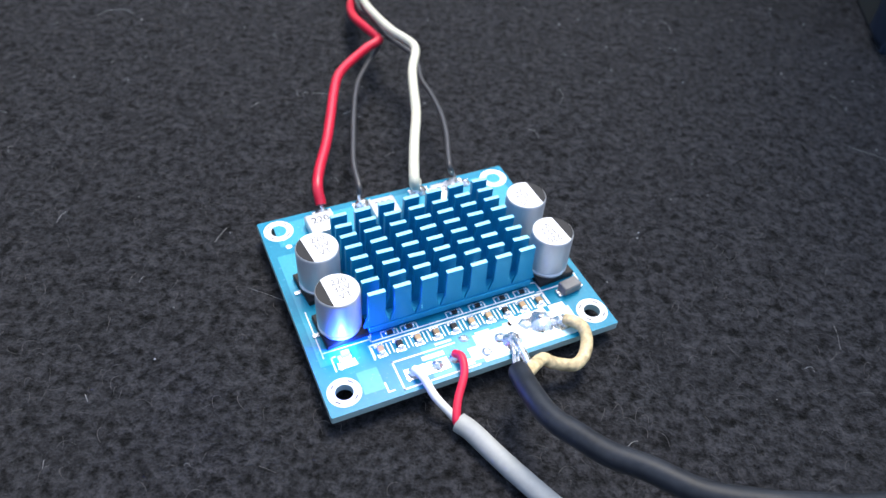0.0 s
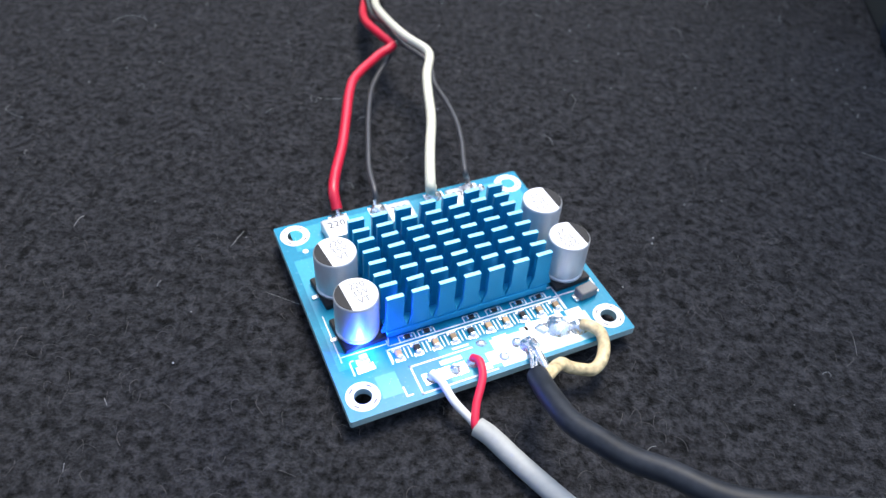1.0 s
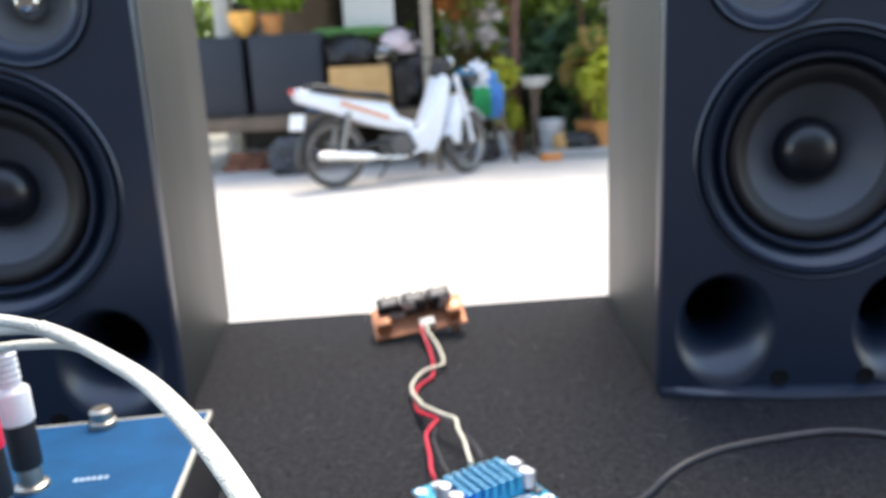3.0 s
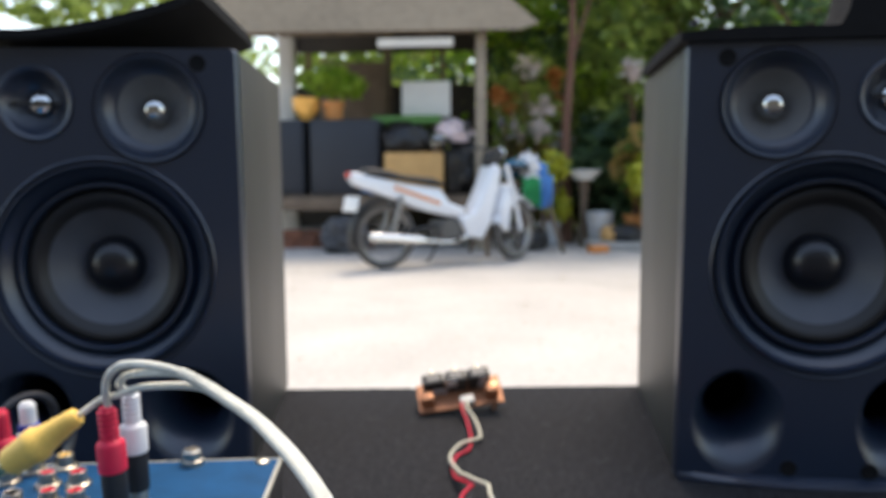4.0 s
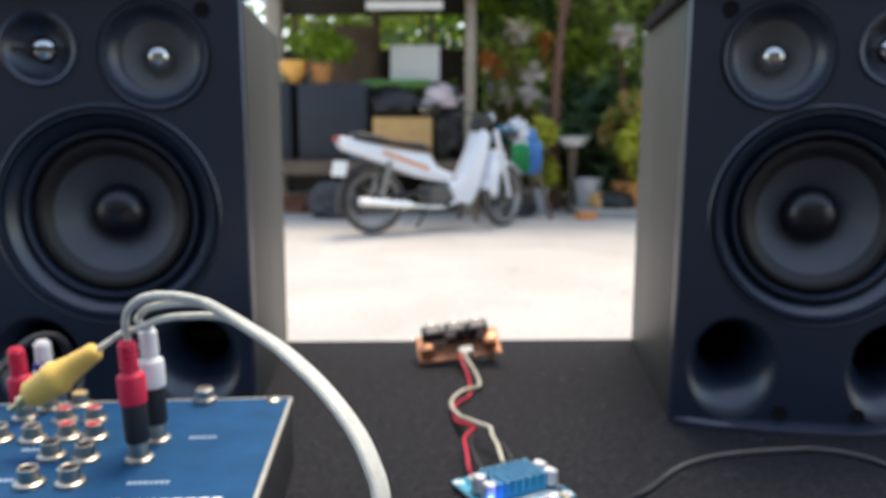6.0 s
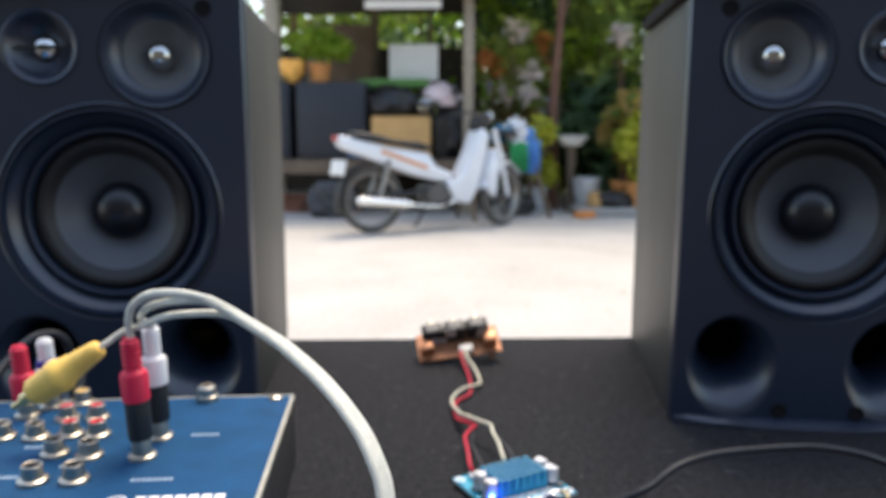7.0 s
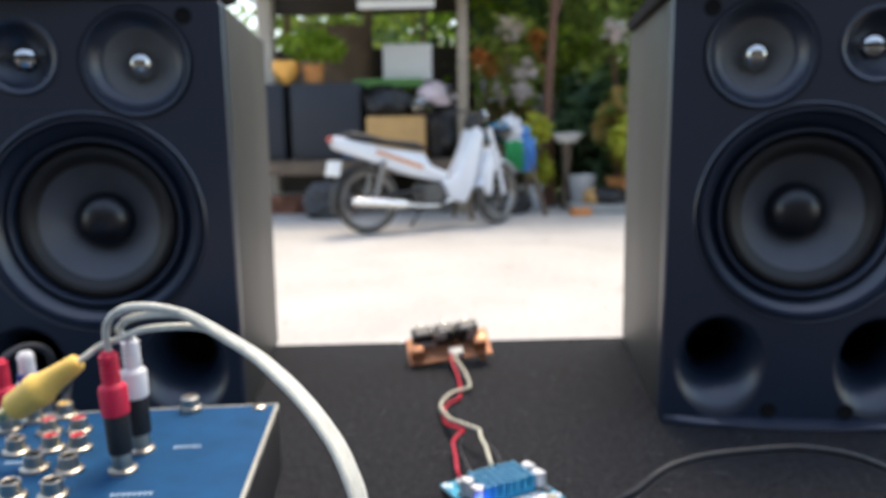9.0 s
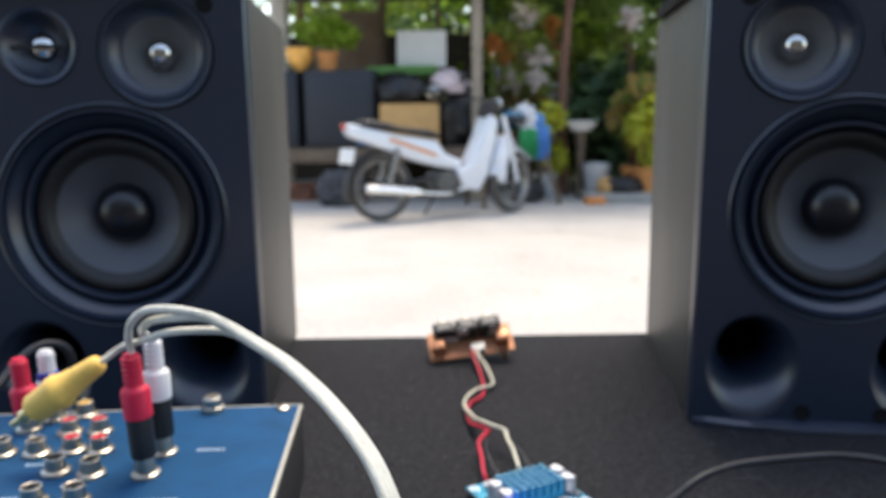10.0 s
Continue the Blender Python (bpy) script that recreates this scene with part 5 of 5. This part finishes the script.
soft("sack", (0.10, 0.11, 0.13), T0 @ pose(0.17, 0.03, 0.775), CLOTH_WHITE, "crumpled white sack on top of the trestle", "sack", 31, 0.4)
soft("sack", (0.10, 0.09, 0.09), T0 @ pose(0.27, 0.02, 0.765), CLOTH_BLUE, "light blue sack on top of the trestle", "sack", 35, 0.4)
helmet(T0 @ pose(-0.01, -0.03, 0.735, 0, 0, 20), TEAL, "teal helmet set on the trestle")
soft("bag", (0.20, 0.16, 0.14), T0 @ pose(0.26, 0.16, 0.0), BIN_BAG, "dark plastic bag under the trestle", "bag", 12)

# basin, bucket, slab and odds
stand_t = thing("basin_stand", "pale enamel basin on a dark timber stand in the yard", "basin", pose(1.00, 8.05, GROUND_Z))
part("basin", lathe([(0, 0.72), (0.10, 0.72), (0.17, 0.80), (0.185, 0.82), (0.18, 0.825), (0.16, 0.80), (0.09, 0.735), (0, 0.735)], 32), WHITE_PAINT, stand_t)
part("stand", tube([(0, 0, 0), (0, 0, 0.36), (0, 0, 0.72)], 0.05, 12, 3, taper=lambda f: 1.3 - 0.5 * math.sin(3.14 * f)), TIMBER, stand_t)
bucket = thing("bucket", "grey metal bucket beside the basin stand", "bucket", pose(1.16, 7.95, GROUND_Z))
part("pail", lathe([(0, 0.004), (0.10, 0), (0.145, 0.36), (0.152, 0.362), (0.15, 0.375), (0.138, 0.36), (0.095, 0.012), (0, 0.012)], 32), GALVANISED, bucket)
part("bail", tube([(-0.148, 0, 0.35), (-0.12, -0.05, 0.26), (0, -0.16, 0.2), (0.12, -0.05, 0.26), (0.148, 0, 0.35)], 0.004, 8), GALVANISED, bucket)
tank = thing("water_jar", "pale glazed water jar behind the trestle", "jar", pose(0.74, 8.66, GROUND_Z), "")
part("jar", lathe([(0, 0), (0.09, 0), (0.13, 0.25), (0.15, 0.65), (0.14, 1.0), (0.10, 1.20), (0.115, 1.26), (0.095, 1.26), (0.08, 1.18), (0, 1.12)], 32), GALVANISED, tank)
slab = tagged(part("slab", box(2.2, 0.5, 0.085, (0, 0, 0), 0.012), CONCRETE, m=pose(2.10, 7.75, GROUND_Z, 0, 0, 3)), "low grey concrete slab at the edge of the yard", "slab")
brk = tagged(part("brick", box(0.20, 0.10, 0.07, (0, 0, 0), 0.006), ORANGE_STRIPE, m=pose(1.07, 7.35, GROUND_Z, 0, 0, 25)), "orange brick lying in the yard", "brick")
soft("bag", (0.20, 0.13, 0.10), pose(1.42, 7.70, GROUND_Z + 0.084), BIN_BAG, "dark bag lying on the concrete slab", "bag", 21)
soft("rag", (0.10, 0.10, 0.09), pose(1.24, 7.72, GROUND_Z + 0.084), CARDBOARD, "crumpled pale brown rag on the slab", "rag", 23, 0.4)


def potted(x, y, z, h, seed, material, label, pot_mat=TERRACOTTA, size=0.16):
    p = thing("potted_plant", label, "potted plant", pose(x, y, z), "yard plants")
    part("pot", lathe([(0, 0), (0.10, 0), (0.13, 0.22), (0.145, 0.23), (0.145, 0.26), (0.12, 0.26), (0.115, 0.22), (0, 0.22)], 24), pot_mat, p)
    rng = random.Random(seed)
    for k in range(5):
        a = 1.26 * k
        part("stem", tube([(0, 0, 0.2), (0.05 * math.cos(a), 0.05 * math.sin(a), 0.2 + h * 0.3), (0.13 * math.cos(a), 0.13 * math.sin(a), 0.2 + h * 0.62)], 0.008, 6, 4), BARK, p)
    crown(p, leaves([((0.10 * math.cos(1.26 * k), 0.10 * math.sin(1.26 * k), 0.22 + h * (0.22 + 0.14 * k)), (0.17, 0.17, 0.17)) for k in range(5)], 60, size, seed, 0.8), material, "foliage")


potted(1.55, 7.95, GROUND_Z + 0.084, 1.05, 31, LEAF_MIXED, "potted plant with green, yellow and orange leaves")
potted(1.66, 7.75, GROUND_Z + 0.084, 0.75, 33, LEAF_YELLOW, "potted plant with pale green-yellow leaves")
potted(0.62, 8.1, GROUND_Z, 0.85, 34, LEAF_YELLOW, "potted bush with yellow-green leaves", GALVANISED, 0.12)


def shrub(x, y, r, seed, material, label, size=0.18, count=320):
    s = thing("shrub", label, "shrub", pose(x, y, GROUND_Z), "yard shrubs")
    for k in range(4):
        part("stem", tube([(0, 0, 0), (0.1 * math.cos(k * 1.6), 0.1 * math.sin(k * 1.6), r * 0.6), (0.3 * r * math.cos(k * 1.6), 0.3 * r * math.sin(k * 1.6), r * 1.1)], 0.018, 6, 4), BARK, s)
    crown(s, leaves([((0.25 * r * math.cos(k * 2.1), 0.2 * r * math.sin(k * 2.1), r * (0.55 + 0.35 * k)), (r * 0.6, r * 0.5, r * 0.5)) for k in range(4)], count, size, seed), material, "foliage")


shrub(1.25, 8.7, 0.75, 41, LEAF_DARK, "dark green broad-leaved shrub")
shrub(0.50, 8.75, 0.62, 47, LEAF_MIXED, "shrub with green and orange leaves", 0.14, 160)
shrub(2.1, 8.9, 0.9, 42, LEAF_DARK, "dark green broad-leaved shrub")
shrub(0.30, 9.2, 0.7, 43, LEAF, "green shrub behind the trestle")
shrub(0.85, 10.0, 0.8, 46, LEAF, "green shrub behind the trestle")
shrub(3.1, 8.8, 0.95, 44, LEAF, "green shrub at the yard edge")


def blossoms(x, y, r, seed, petals, label):
    """A loose leafy shrub with clusters of pale flowers."""
    rng = random.Random(seed)
    s = thing("flowering_shrub", label, "shrub", pose(x, y, GROUND_Z), "yard shrubs")
    heads = []
    for k in range(7):
        a, h = 2.4 * k, 0.9 + 1.25 * rng.random()
        tip = (r * 0.8 * math.cos(a) * rng.uniform(0.4, 1), 0.3 * r * math.sin(a), h)
        part("stem", tube([(0, 0, 0), (tip[0] * 0.4, tip[1] * 0.4, h * 0.55), tip], 0.014, 6, 4, taper=lambda f: 1.2 - 0.7 * f), BARK, s)
        heads.append((tip, (0.11, 0.08, 0.13)))
    crown(s, leaves([(c, (0.26, 0.2, 0.26)) for c, _ in heads], 45, 0.13, seed), LEAF, "foliage")
    for k, head in enumerate(heads):
        crown(s, leaves([((head[0][0], head[0][1] - 0.14, head[0][2]), head[1])], 30, 0.13, seed + k), petals[k % len(petals)], "flower_head")


PETAL_PALE = leafy("pale_pink_petals", (0.70, 0.60, 0.58), (0.85, 0.80, 0.78), 0.7)
PETAL_ORANGE = leafy("orange_petals", (0.55, 0.20, 0.06), (0.72, 0.38, 0.14), 0.7)
blossoms(0.35, 8.55, 0.42, 81, (PETAL_PALE, PETAL_ORANGE, PETAL_PALE), "loose shrub with pale pink and orange flowers")
blossoms(0.72, 9.3, 0.40, 82, (PETAL_PALE, PETAL_PALE, PETAL_ORANGE), "loose shrub with pale pink and orange flowers")
blossoms(1.62, 8.35, 0.32, 83, (PETAL_PALE, PETAL_ORANGE), "loose shrub with a few pale flowers")
soft("sack", (0.24, 0.20, 0.21), pose(-1.50, 7.30, GROUND_Z), CLOTH_GREY, "dark grey sack slumped by the shelter deck", "sack", 51, 0.35)
post_tree = tree(0.84, 8.35, 4.2, 1.0, 51, LEAF_BRIGHT, "slender tree with red-brown bark", BARK, 0.062, 0.75, 0.15, 300)
tree(1.7, 9.5, 3.6, 1.2, 62, LEAF, "leafy green tree at the yard edge", lift=0.12, count=230)
tree(0.45, 10.9, 4.2, 1.3, 63, LEAF_BRIGHT, "leafy green tree at the yard edge", lift=0.12, count=230)
tree(2.9, 9.9, 4.2, 1.4, 64, LEAF, "leafy green tree at the yard edge", lift=0.1, count=230)
tree(2.3, 10.2, 5.2, 1.9, 52, LEAF_DARK, "dense dark green tree")
tree(1.2, 11.6, 5.0, 1.9, 53, LEAF_BRIGHT, "leafy green tree behind the yard")
tree(0.2, 12.6, 5.2, 1.8, 54, LEAF_DARK, "leafy green tree behind the yard", lift=0.2)
tree(3.9, 9.6, 4.8, 1.7, 55, LEAF_DARK, "dense dark green tree", lift=0.25)
tree(5.6, 10.6, 5.4, 2.0, 56, LEAF, "leafy green tree behind the yard", lift=0.25)
tree(-3.4, 13.5, 6.0, 1.8, 57, LEAF_BRIGHT, "bright sunlit tree beyond the shelter", lift=0.3)
tree(-6.2, 12.5, 6.0, 2.2, 58, LEAF, "leafy green tree beyond the shelter", lift=0.3)
tree(-1.0, 14.5, 6.4, 2.0, 59, LEAF, "leafy green tree beyond the shelter", lift=0.3)
tree(-9.5, 11.0, 6.4, 2.4, 60, LEAF, "leafy green tree at the side of the yard", lift=0.2)
tree(8.5, 10.0, 6.4, 2.4, 61, LEAF, "leafy green tree at the side of the yard", lift=0.2)
for k, (x, y) in enumerate(((-4.5, 18), (-1.5, 19), (1.5, 18), (4.2, 17), (7.2, 18), (10.5, 16), (-8.5, 17))):
    tree(x, y, 7.0, 2.6, 70 + k, LEAF_BRIGHT if k % 2 else LEAF, "broad sunlit tree beyond the yard", lift=0.12, size=0.34, count=330, trunk=0.12)
wall = tagged(part("garden_wall", box(16, 0.16, 1.9, (0, 0, 0), 0.01), WHITEWASH, m=pose(6.2, 14.2, GROUND_Z)), "pale whitewashed garden wall behind the trees", "wall", kind="structure")


# ---- motorbike ----
BRIGHT = surface("bright_chrome", (0.90, 0.88, 0.84), 0.18, 0.9, vary=0.1, scale=12, fine=90, bump=0.02, depth=0.0005)
BIKE = pose(-0.915, 6.09, GROUND_Z, 0, 0, 29.5)
bike = thing("motorbike", "silver-white step-through motorbike parked on the sandy yard", "motorbike", BIKE)
WB, WR = 1.29, 0.285


def slab_body(outline, half, material, name, label="", y=0.0, bulge=0.0, bevel=0.02):
    """A body panel: an outline in x and z given a rounded thickness in y."""
    bm = bmesh.new()
    f = bm.faces.new([bm.verts.new((x, y - half, z)) for x, z in outline])
    r = bmesh.ops.extrude_face_region(bm, geom=[f])
    bmesh.ops.translate(bm, vec=(0, 2 * half, 0), verts=[v for v in r["geom"] if isinstance(v, bmesh.types.BMVert)])
    bmesh.ops.bevel(bm, geom=bm.edges[:], offset=bevel, segments=3, affect="EDGES", profile=0.5)
    return part(name, bm, material, bike, label)


def wheel(x, m):
    w = part("wheel", lathe([(0.215, -0.02), (0.225, -0.026), (0.232, -0.026), (0.232, 0.026), (0.225, 0.026), (0.215, 0.02), (0.215, -0.02)], 48), RIM, bike, "spoked steel wheel", m=m)
    part("tyre", lathe([(0.230, -0.028), (0.245, -0.038), (0.268, -0.036), (0.282, -0.02), (0.285, 0), (0.282, 0.02), (0.268, 0.036), (0.245, 0.038), (0.230, 0.028)], 56), TYRE, w, "worn black tyre")
    part("hub", lathe([(0, -0.055), (0.03, -0.055), (0.055, -0.04), (0.06, 0.04), (0.03, 0.055), (0, 0.055)], 24), ENGINE, w)
    bm = None
    for k in range(28):
        a = 2 * math.pi * k / 28
        s = 0.02 if k % 2 else -0.02
        b = a + (0.28 if k % 4 < 2 else -0.28)
        bm = tube([(0.05 * math.cos(b), 0.05 * math.sin(b), s), (0.217 * math.cos(a), 0.217 * math.sin(a), 0)], 0.0022, 5, 1, bm, False)
    part("spokes", bm, RIM, w)


STEER = pose(WB, 0, 0, 0, 0, 22) @ pose(-WB, 0, 0)
wheel(0, pose(0, 0, WR, 90))
wheel(WB, STEER @ pose(WB, 0, WR, 90))
slab_body([(-0.32, 0.80), (-0.28, 0.72), (0.05, 0.60), (0.32, 0.50), (0.55, 0.44), (0.72, 0.42), (0.74, 0.50), (0.58, 0.56), (0.50, 0.68), (0.15, 0.73), (-0.15, 0.80), (-0.30, 0.835)], 0.085, SILVER_BODY, "tail_fairing", "silver-white side fairing")
slab_body([(-0.20, 0.815), (0.0, 0.775), (0.30, 0.735), (0.52, 0.695), (0.54, 0.72), (0.42, 0.775), (0.15, 0.80), (0.0, 0.845), (-0.18, 0.865)], 0.11, SEAT, "seat", "black vinyl seat", bevel=0.025)
slab_body([(0.66, 0.42), (0.74, 0.25), (0.90, 0.22), (0.98, 0.36), (1.05, 0.62), (1.10, 0.84), (1.03, 0.90), (0.995, 0.88), (0.92, 0.68), (0.82, 0.48)], 0.125, SILVER_BODY, "leg_shield", "silver-white leg shield", bevel=0.03)
slab_body([(0.96, 0.90), (1.00, 0.86), (1.12, 0.90), (1.16, 1.00), (1.10, 1.03), (1.00, 1.02)], 0.075, BLACK, "handlebar_cowl", bevel=0.03)
part("headlight", lathe([(0, 0), (0.06, 0), (0.065, -0.02), (0.04, -0.06), (0, -0.07)], 24), CHROME, bike, m=pose(1.155, 0, 0.99, 0, 80))
for s in (-1, 1):
    part("fork_leg", tube([(1.06, s * 0.085, 0.88), (1.18, s * 0.085, 0.58), (WB, s * 0.075, WR)], 0.022, 10, 3), SILVER_BODY, bike, m=STEER)
    part("mirror", lathe([(0, 0), (0.05, 0), (0.055, 0.01), (0.03, 0.03), (0, 0.03)], 20), BLACK, bike, m=pose(0.97, s * 0.32, 1.24, 0, -90))
    part("mirror_stem", tube([(1.02, s * 0.24, 1.05), (1.0, s * 0.30, 1.14), (0.98, s * 0.32, 1.24)], 0.006, 6, 3), BLACK, bike)
    part("grip", tube([(0.98, s * 0.24, 1.03), (0.92, s * 0.34, 1.03)], 0.017, 10, 1, smooth_line=False), RUBBER, bike)
part("handlebar", tube([(0.96, -0.28, 1.03), (1.04, -0.12, 1.04), (1.05, 0, 1.02), (1.04, 0.12, 1.04), (0.96, 0.28, 1.03)], 0.011, 8, 5), BLACK, bike)


def mudguard(x, r, a0, a1, half, material):
    bm = bmesh.new()
    rows = []
    for k in range(25):
        a = radians(a0 + (a1 - a0) * k / 24)
        rows.append([bm.verts.new((x + (r - 0.02 * abs(s) ** 2) * math.cos(a), s * half, WR + (r - 0.025 * s * s) * math.sin(a))) for s in (-1, -0.8, -0.4, 0, 0.4, 0.8, 1)])
    for p, q in zip(rows, rows[1:]):
        for i in range(6):
            bm.faces.new((p[i], q[i], q[i + 1], p[i + 1]))
    r2 = bmesh.ops.extrude_face_region(bm, geom=bm.faces[:])
    bmesh.ops.translate(bm, vec=(0, 0, 0.004), verts=[v for v in r2["geom"] if isinstance(v, bmesh.types.BMVert)])
    return part("mudguard", bm, material, bike)


mudguard(WB, 0.315, 35, 165, 0.065, SILVER_BODY).matrix_basis = STEER
mudguard(0, 0.33, 60, 200, 0.07, BLACK)
slab_body([(WB - 0.17, 0.27), (WB - 0.26, 0.33), (WB - 0.27, 0.50), (WB - 0.20, 0.70), (WB - 0.10, 0.72), (WB - 0.03, 0.63), (WB - 0.13, 0.48)], 0.075, SILVER_BODY, "fork_cover", "silver-white fork cover").matrix_basis = STEER
part("engine", box(0.30, 0.20, 0.17, (0.60, 0, 0.24), 0.04), ENGINE, bike, "dark grey engine casing")
part("crankcase_cover", lathe([(0, 0), (0.075, 0), (0.09, 0.02), (0.09, 0.04), (0, 0.04)], 28), ENGINE, bike, m=pose(0.56, -0.10, 0.32, 90))
part("cylinder", tube([(0.68, 0, 0.33), (0.86, 0, 0.36)], 0.06, 14, 1, smooth_line=False), ENGINE, bike)
part("exhaust", tube([(0.78, -0.10, 0.27), (0.60, -0.15, 0.22), (0.40, -0.16, 0.23), (0.30, -0.165, 0.245)], 0.016, 10, 5), CHROME, bike, "chrome exhaust pipe")
part("silencer", lathe([(0, -0.50), (0.02, -0.50), (0.034, -0.49), (0.041, -0.45), (0.040, -0.05), (0.028, 0.0), (0.018, 0.02)], 28), BRIGHT, bike, "long bright silencer", m=pose(0.30, -0.165, 0.245, 0, 96))
part("swing_arm", tube([(0.0, -0.09, WR), (0.25, -0.10, 0.33), (0.45, -0.08, 0.36)], 0.02, 8, 3), BLACK, bike)
for s in (-1, 1):
    part("shock_absorber", tube([(0.03, s * 0.11, WR + 0.02), (0.12, s * 0.11, 0.62)], 0.024, 10, 1, smooth_line=False), RIM, bike)
part("tail_lamp", box(0.04, 0.10, 0.045, (-0.32, 0, 0.785), 0.012), LENS_RED, bike, "red tail lamp")
part("number_plate", box(0.012, 0.17, 0.13, (0, 0, 0), 0.004), WHITE_PAINT, bike, "plain white plate", m=pose(-0.31, 0, 0.50, 0, 15, 24))
part("stripe", box(0.46, 0.004, 0.03, (0, 0, 0), 0.001, seg=1), ORANGE_STRIPE, bike, "orange stripe", m=pose(0.27, -0.0875, 0.612, 0, 19))
part("foot_rest", tube([(0.62, -0.25, 0.24), (0.62, 0.25, 0.24)], 0.013, 8, 1, smooth_line=False), RUBBER, bike)
part("side_stand", tube([(0.58, 0.10, 0.22), (0.50, 0.22, 0.0)], 0.011, 8, 1, smooth_line=False), BLACK, bike)
part("floor_panel", box(0.24, 0.16, 0.04, (0.70, 0, 0.43), 0.015), BLACK, bike)


# ---- lint and dust on the felt ----
rng = random.Random(8)
verts, faces = [], []


def strand(x, y, length, a, bend, r):
    prev = None
    for k in range(7):
        f = k / 6
        d = a + bend * f
        x2, y2 = x + math.cos(d) * length * f, y + math.sin(d) * length * f
        nx, ny = -math.sin(d) * r, math.cos(d) * r
        z = 0.0004 + 0.0008 * math.sin(3.1 * f)
        i = len(verts)
        verts.extend([(x2 + nx, y2 + ny, z), (x2, y2, z + 1.6 * r), (x2 - nx, y2 - ny, z)])
        if prev is not None:
            for j in range(3):
                faces.append((prev + j, prev + (j + 1) % 3, i + (j + 1) % 3, i + j))
        prev = i


for k in range(190):
    strand(rng.uniform(-0.13, 0.25), rng.uniform(0.0, 0.40), rng.choice((0.0015, 0.002, 0.003, 0.0045, 0.007, 0.012)) * rng.uniform(0.6, 1.3), rng.uniform(0, 6.28), rng.uniform(-1.2, 1.2), rng.uniform(0.000018, 0.00004))
for k in range(260):
    x, y, s = rng.uniform(-0.2, 0.3), rng.uniform(-0.02, 0.46), rng.uniform(0.00008, 0.00028)
    i = len(verts)
    verts.extend([(x, y, 0.0002 + s * 1.6)] + [(x + s * math.cos(1.257 * j), y + s * rng.uniform(0.6, 1.3) * math.sin(1.257 * j), 0.0002) for j in range(5)])
    faces.extend([(i, i + 1 + j, i + 1 + (j + 1) % 5) for j in range(5)])
me = bpy.data.meshes.new("lint")
me.from_pydata(verts, [], faces)
me.materials.append(surface("pale_lint", (0.45, 0.45, 0.45), 0.9, vary=0.3, scale=200, fine=900, bump=0))
lint = tagged(new("lint", me), "pale lint and dust specks on the felt", "lint", kind="stuff")

verts, faces = [], []
for k in range(3200):
    strand(rng.uniform(-0.10, 0.20), rng.uniform(0.03, 0.36), rng.uniform(0.0012, 0.0036), rng.uniform(0, 6.28), rng.uniform(-1.6, 1.6), rng.uniform(0.000025, 0.00005))
me = bpy.data.meshes.new("felt_fuzz")
me.from_pydata(verts, [], faces)
me.materials.append(surface("grey_fuzz", (0.125, 0.118, 0.115), 0.95, vary=0.4, scale=300, fine=900, bump=0, spec=0.1))
tagged(new("felt_fuzz", me), "short grey fibres standing off the black felt", "fibres", kind="stuff")

# ---- dry leaves and pebbles scattered over the yard ----
rng = random.Random(17)
verts, faces = [], []
for k in range(420):
    x, y, s, a = rng.uniform(-3.5, 3.5), rng.uniform(1.2, 8.0) , rng.uniform(0.006, 0.022), rng.uniform(0, 6.28)
    i = len(verts)
    for q in ((0, -1, 0.1), (0.5, 0, 0.25), (0, 1, 0.05), (-0.5, 0, 0.3)):
        verts.append((x + s * (q[0] * math.cos(a) - q[1] * math.sin(a)), y + s * (q[0] * math.sin(a) + q[1] * math.cos(a)), GROUND_Z + 0.003 + q[2] * s))
    faces.append((i, i + 1, i + 2, i + 3))
me = bpy.data.meshes.new("litter")
me.from_pydata(verts, [], faces)
me.materials.append(leafy("dry_leaves", (0.28, 0.20, 0.12), (0.46, 0.40, 0.28), 0.8))
tagged(new("leaf_litter", me), "dry leaves scattered on the sandy yard", "leaves", kind="stuff")
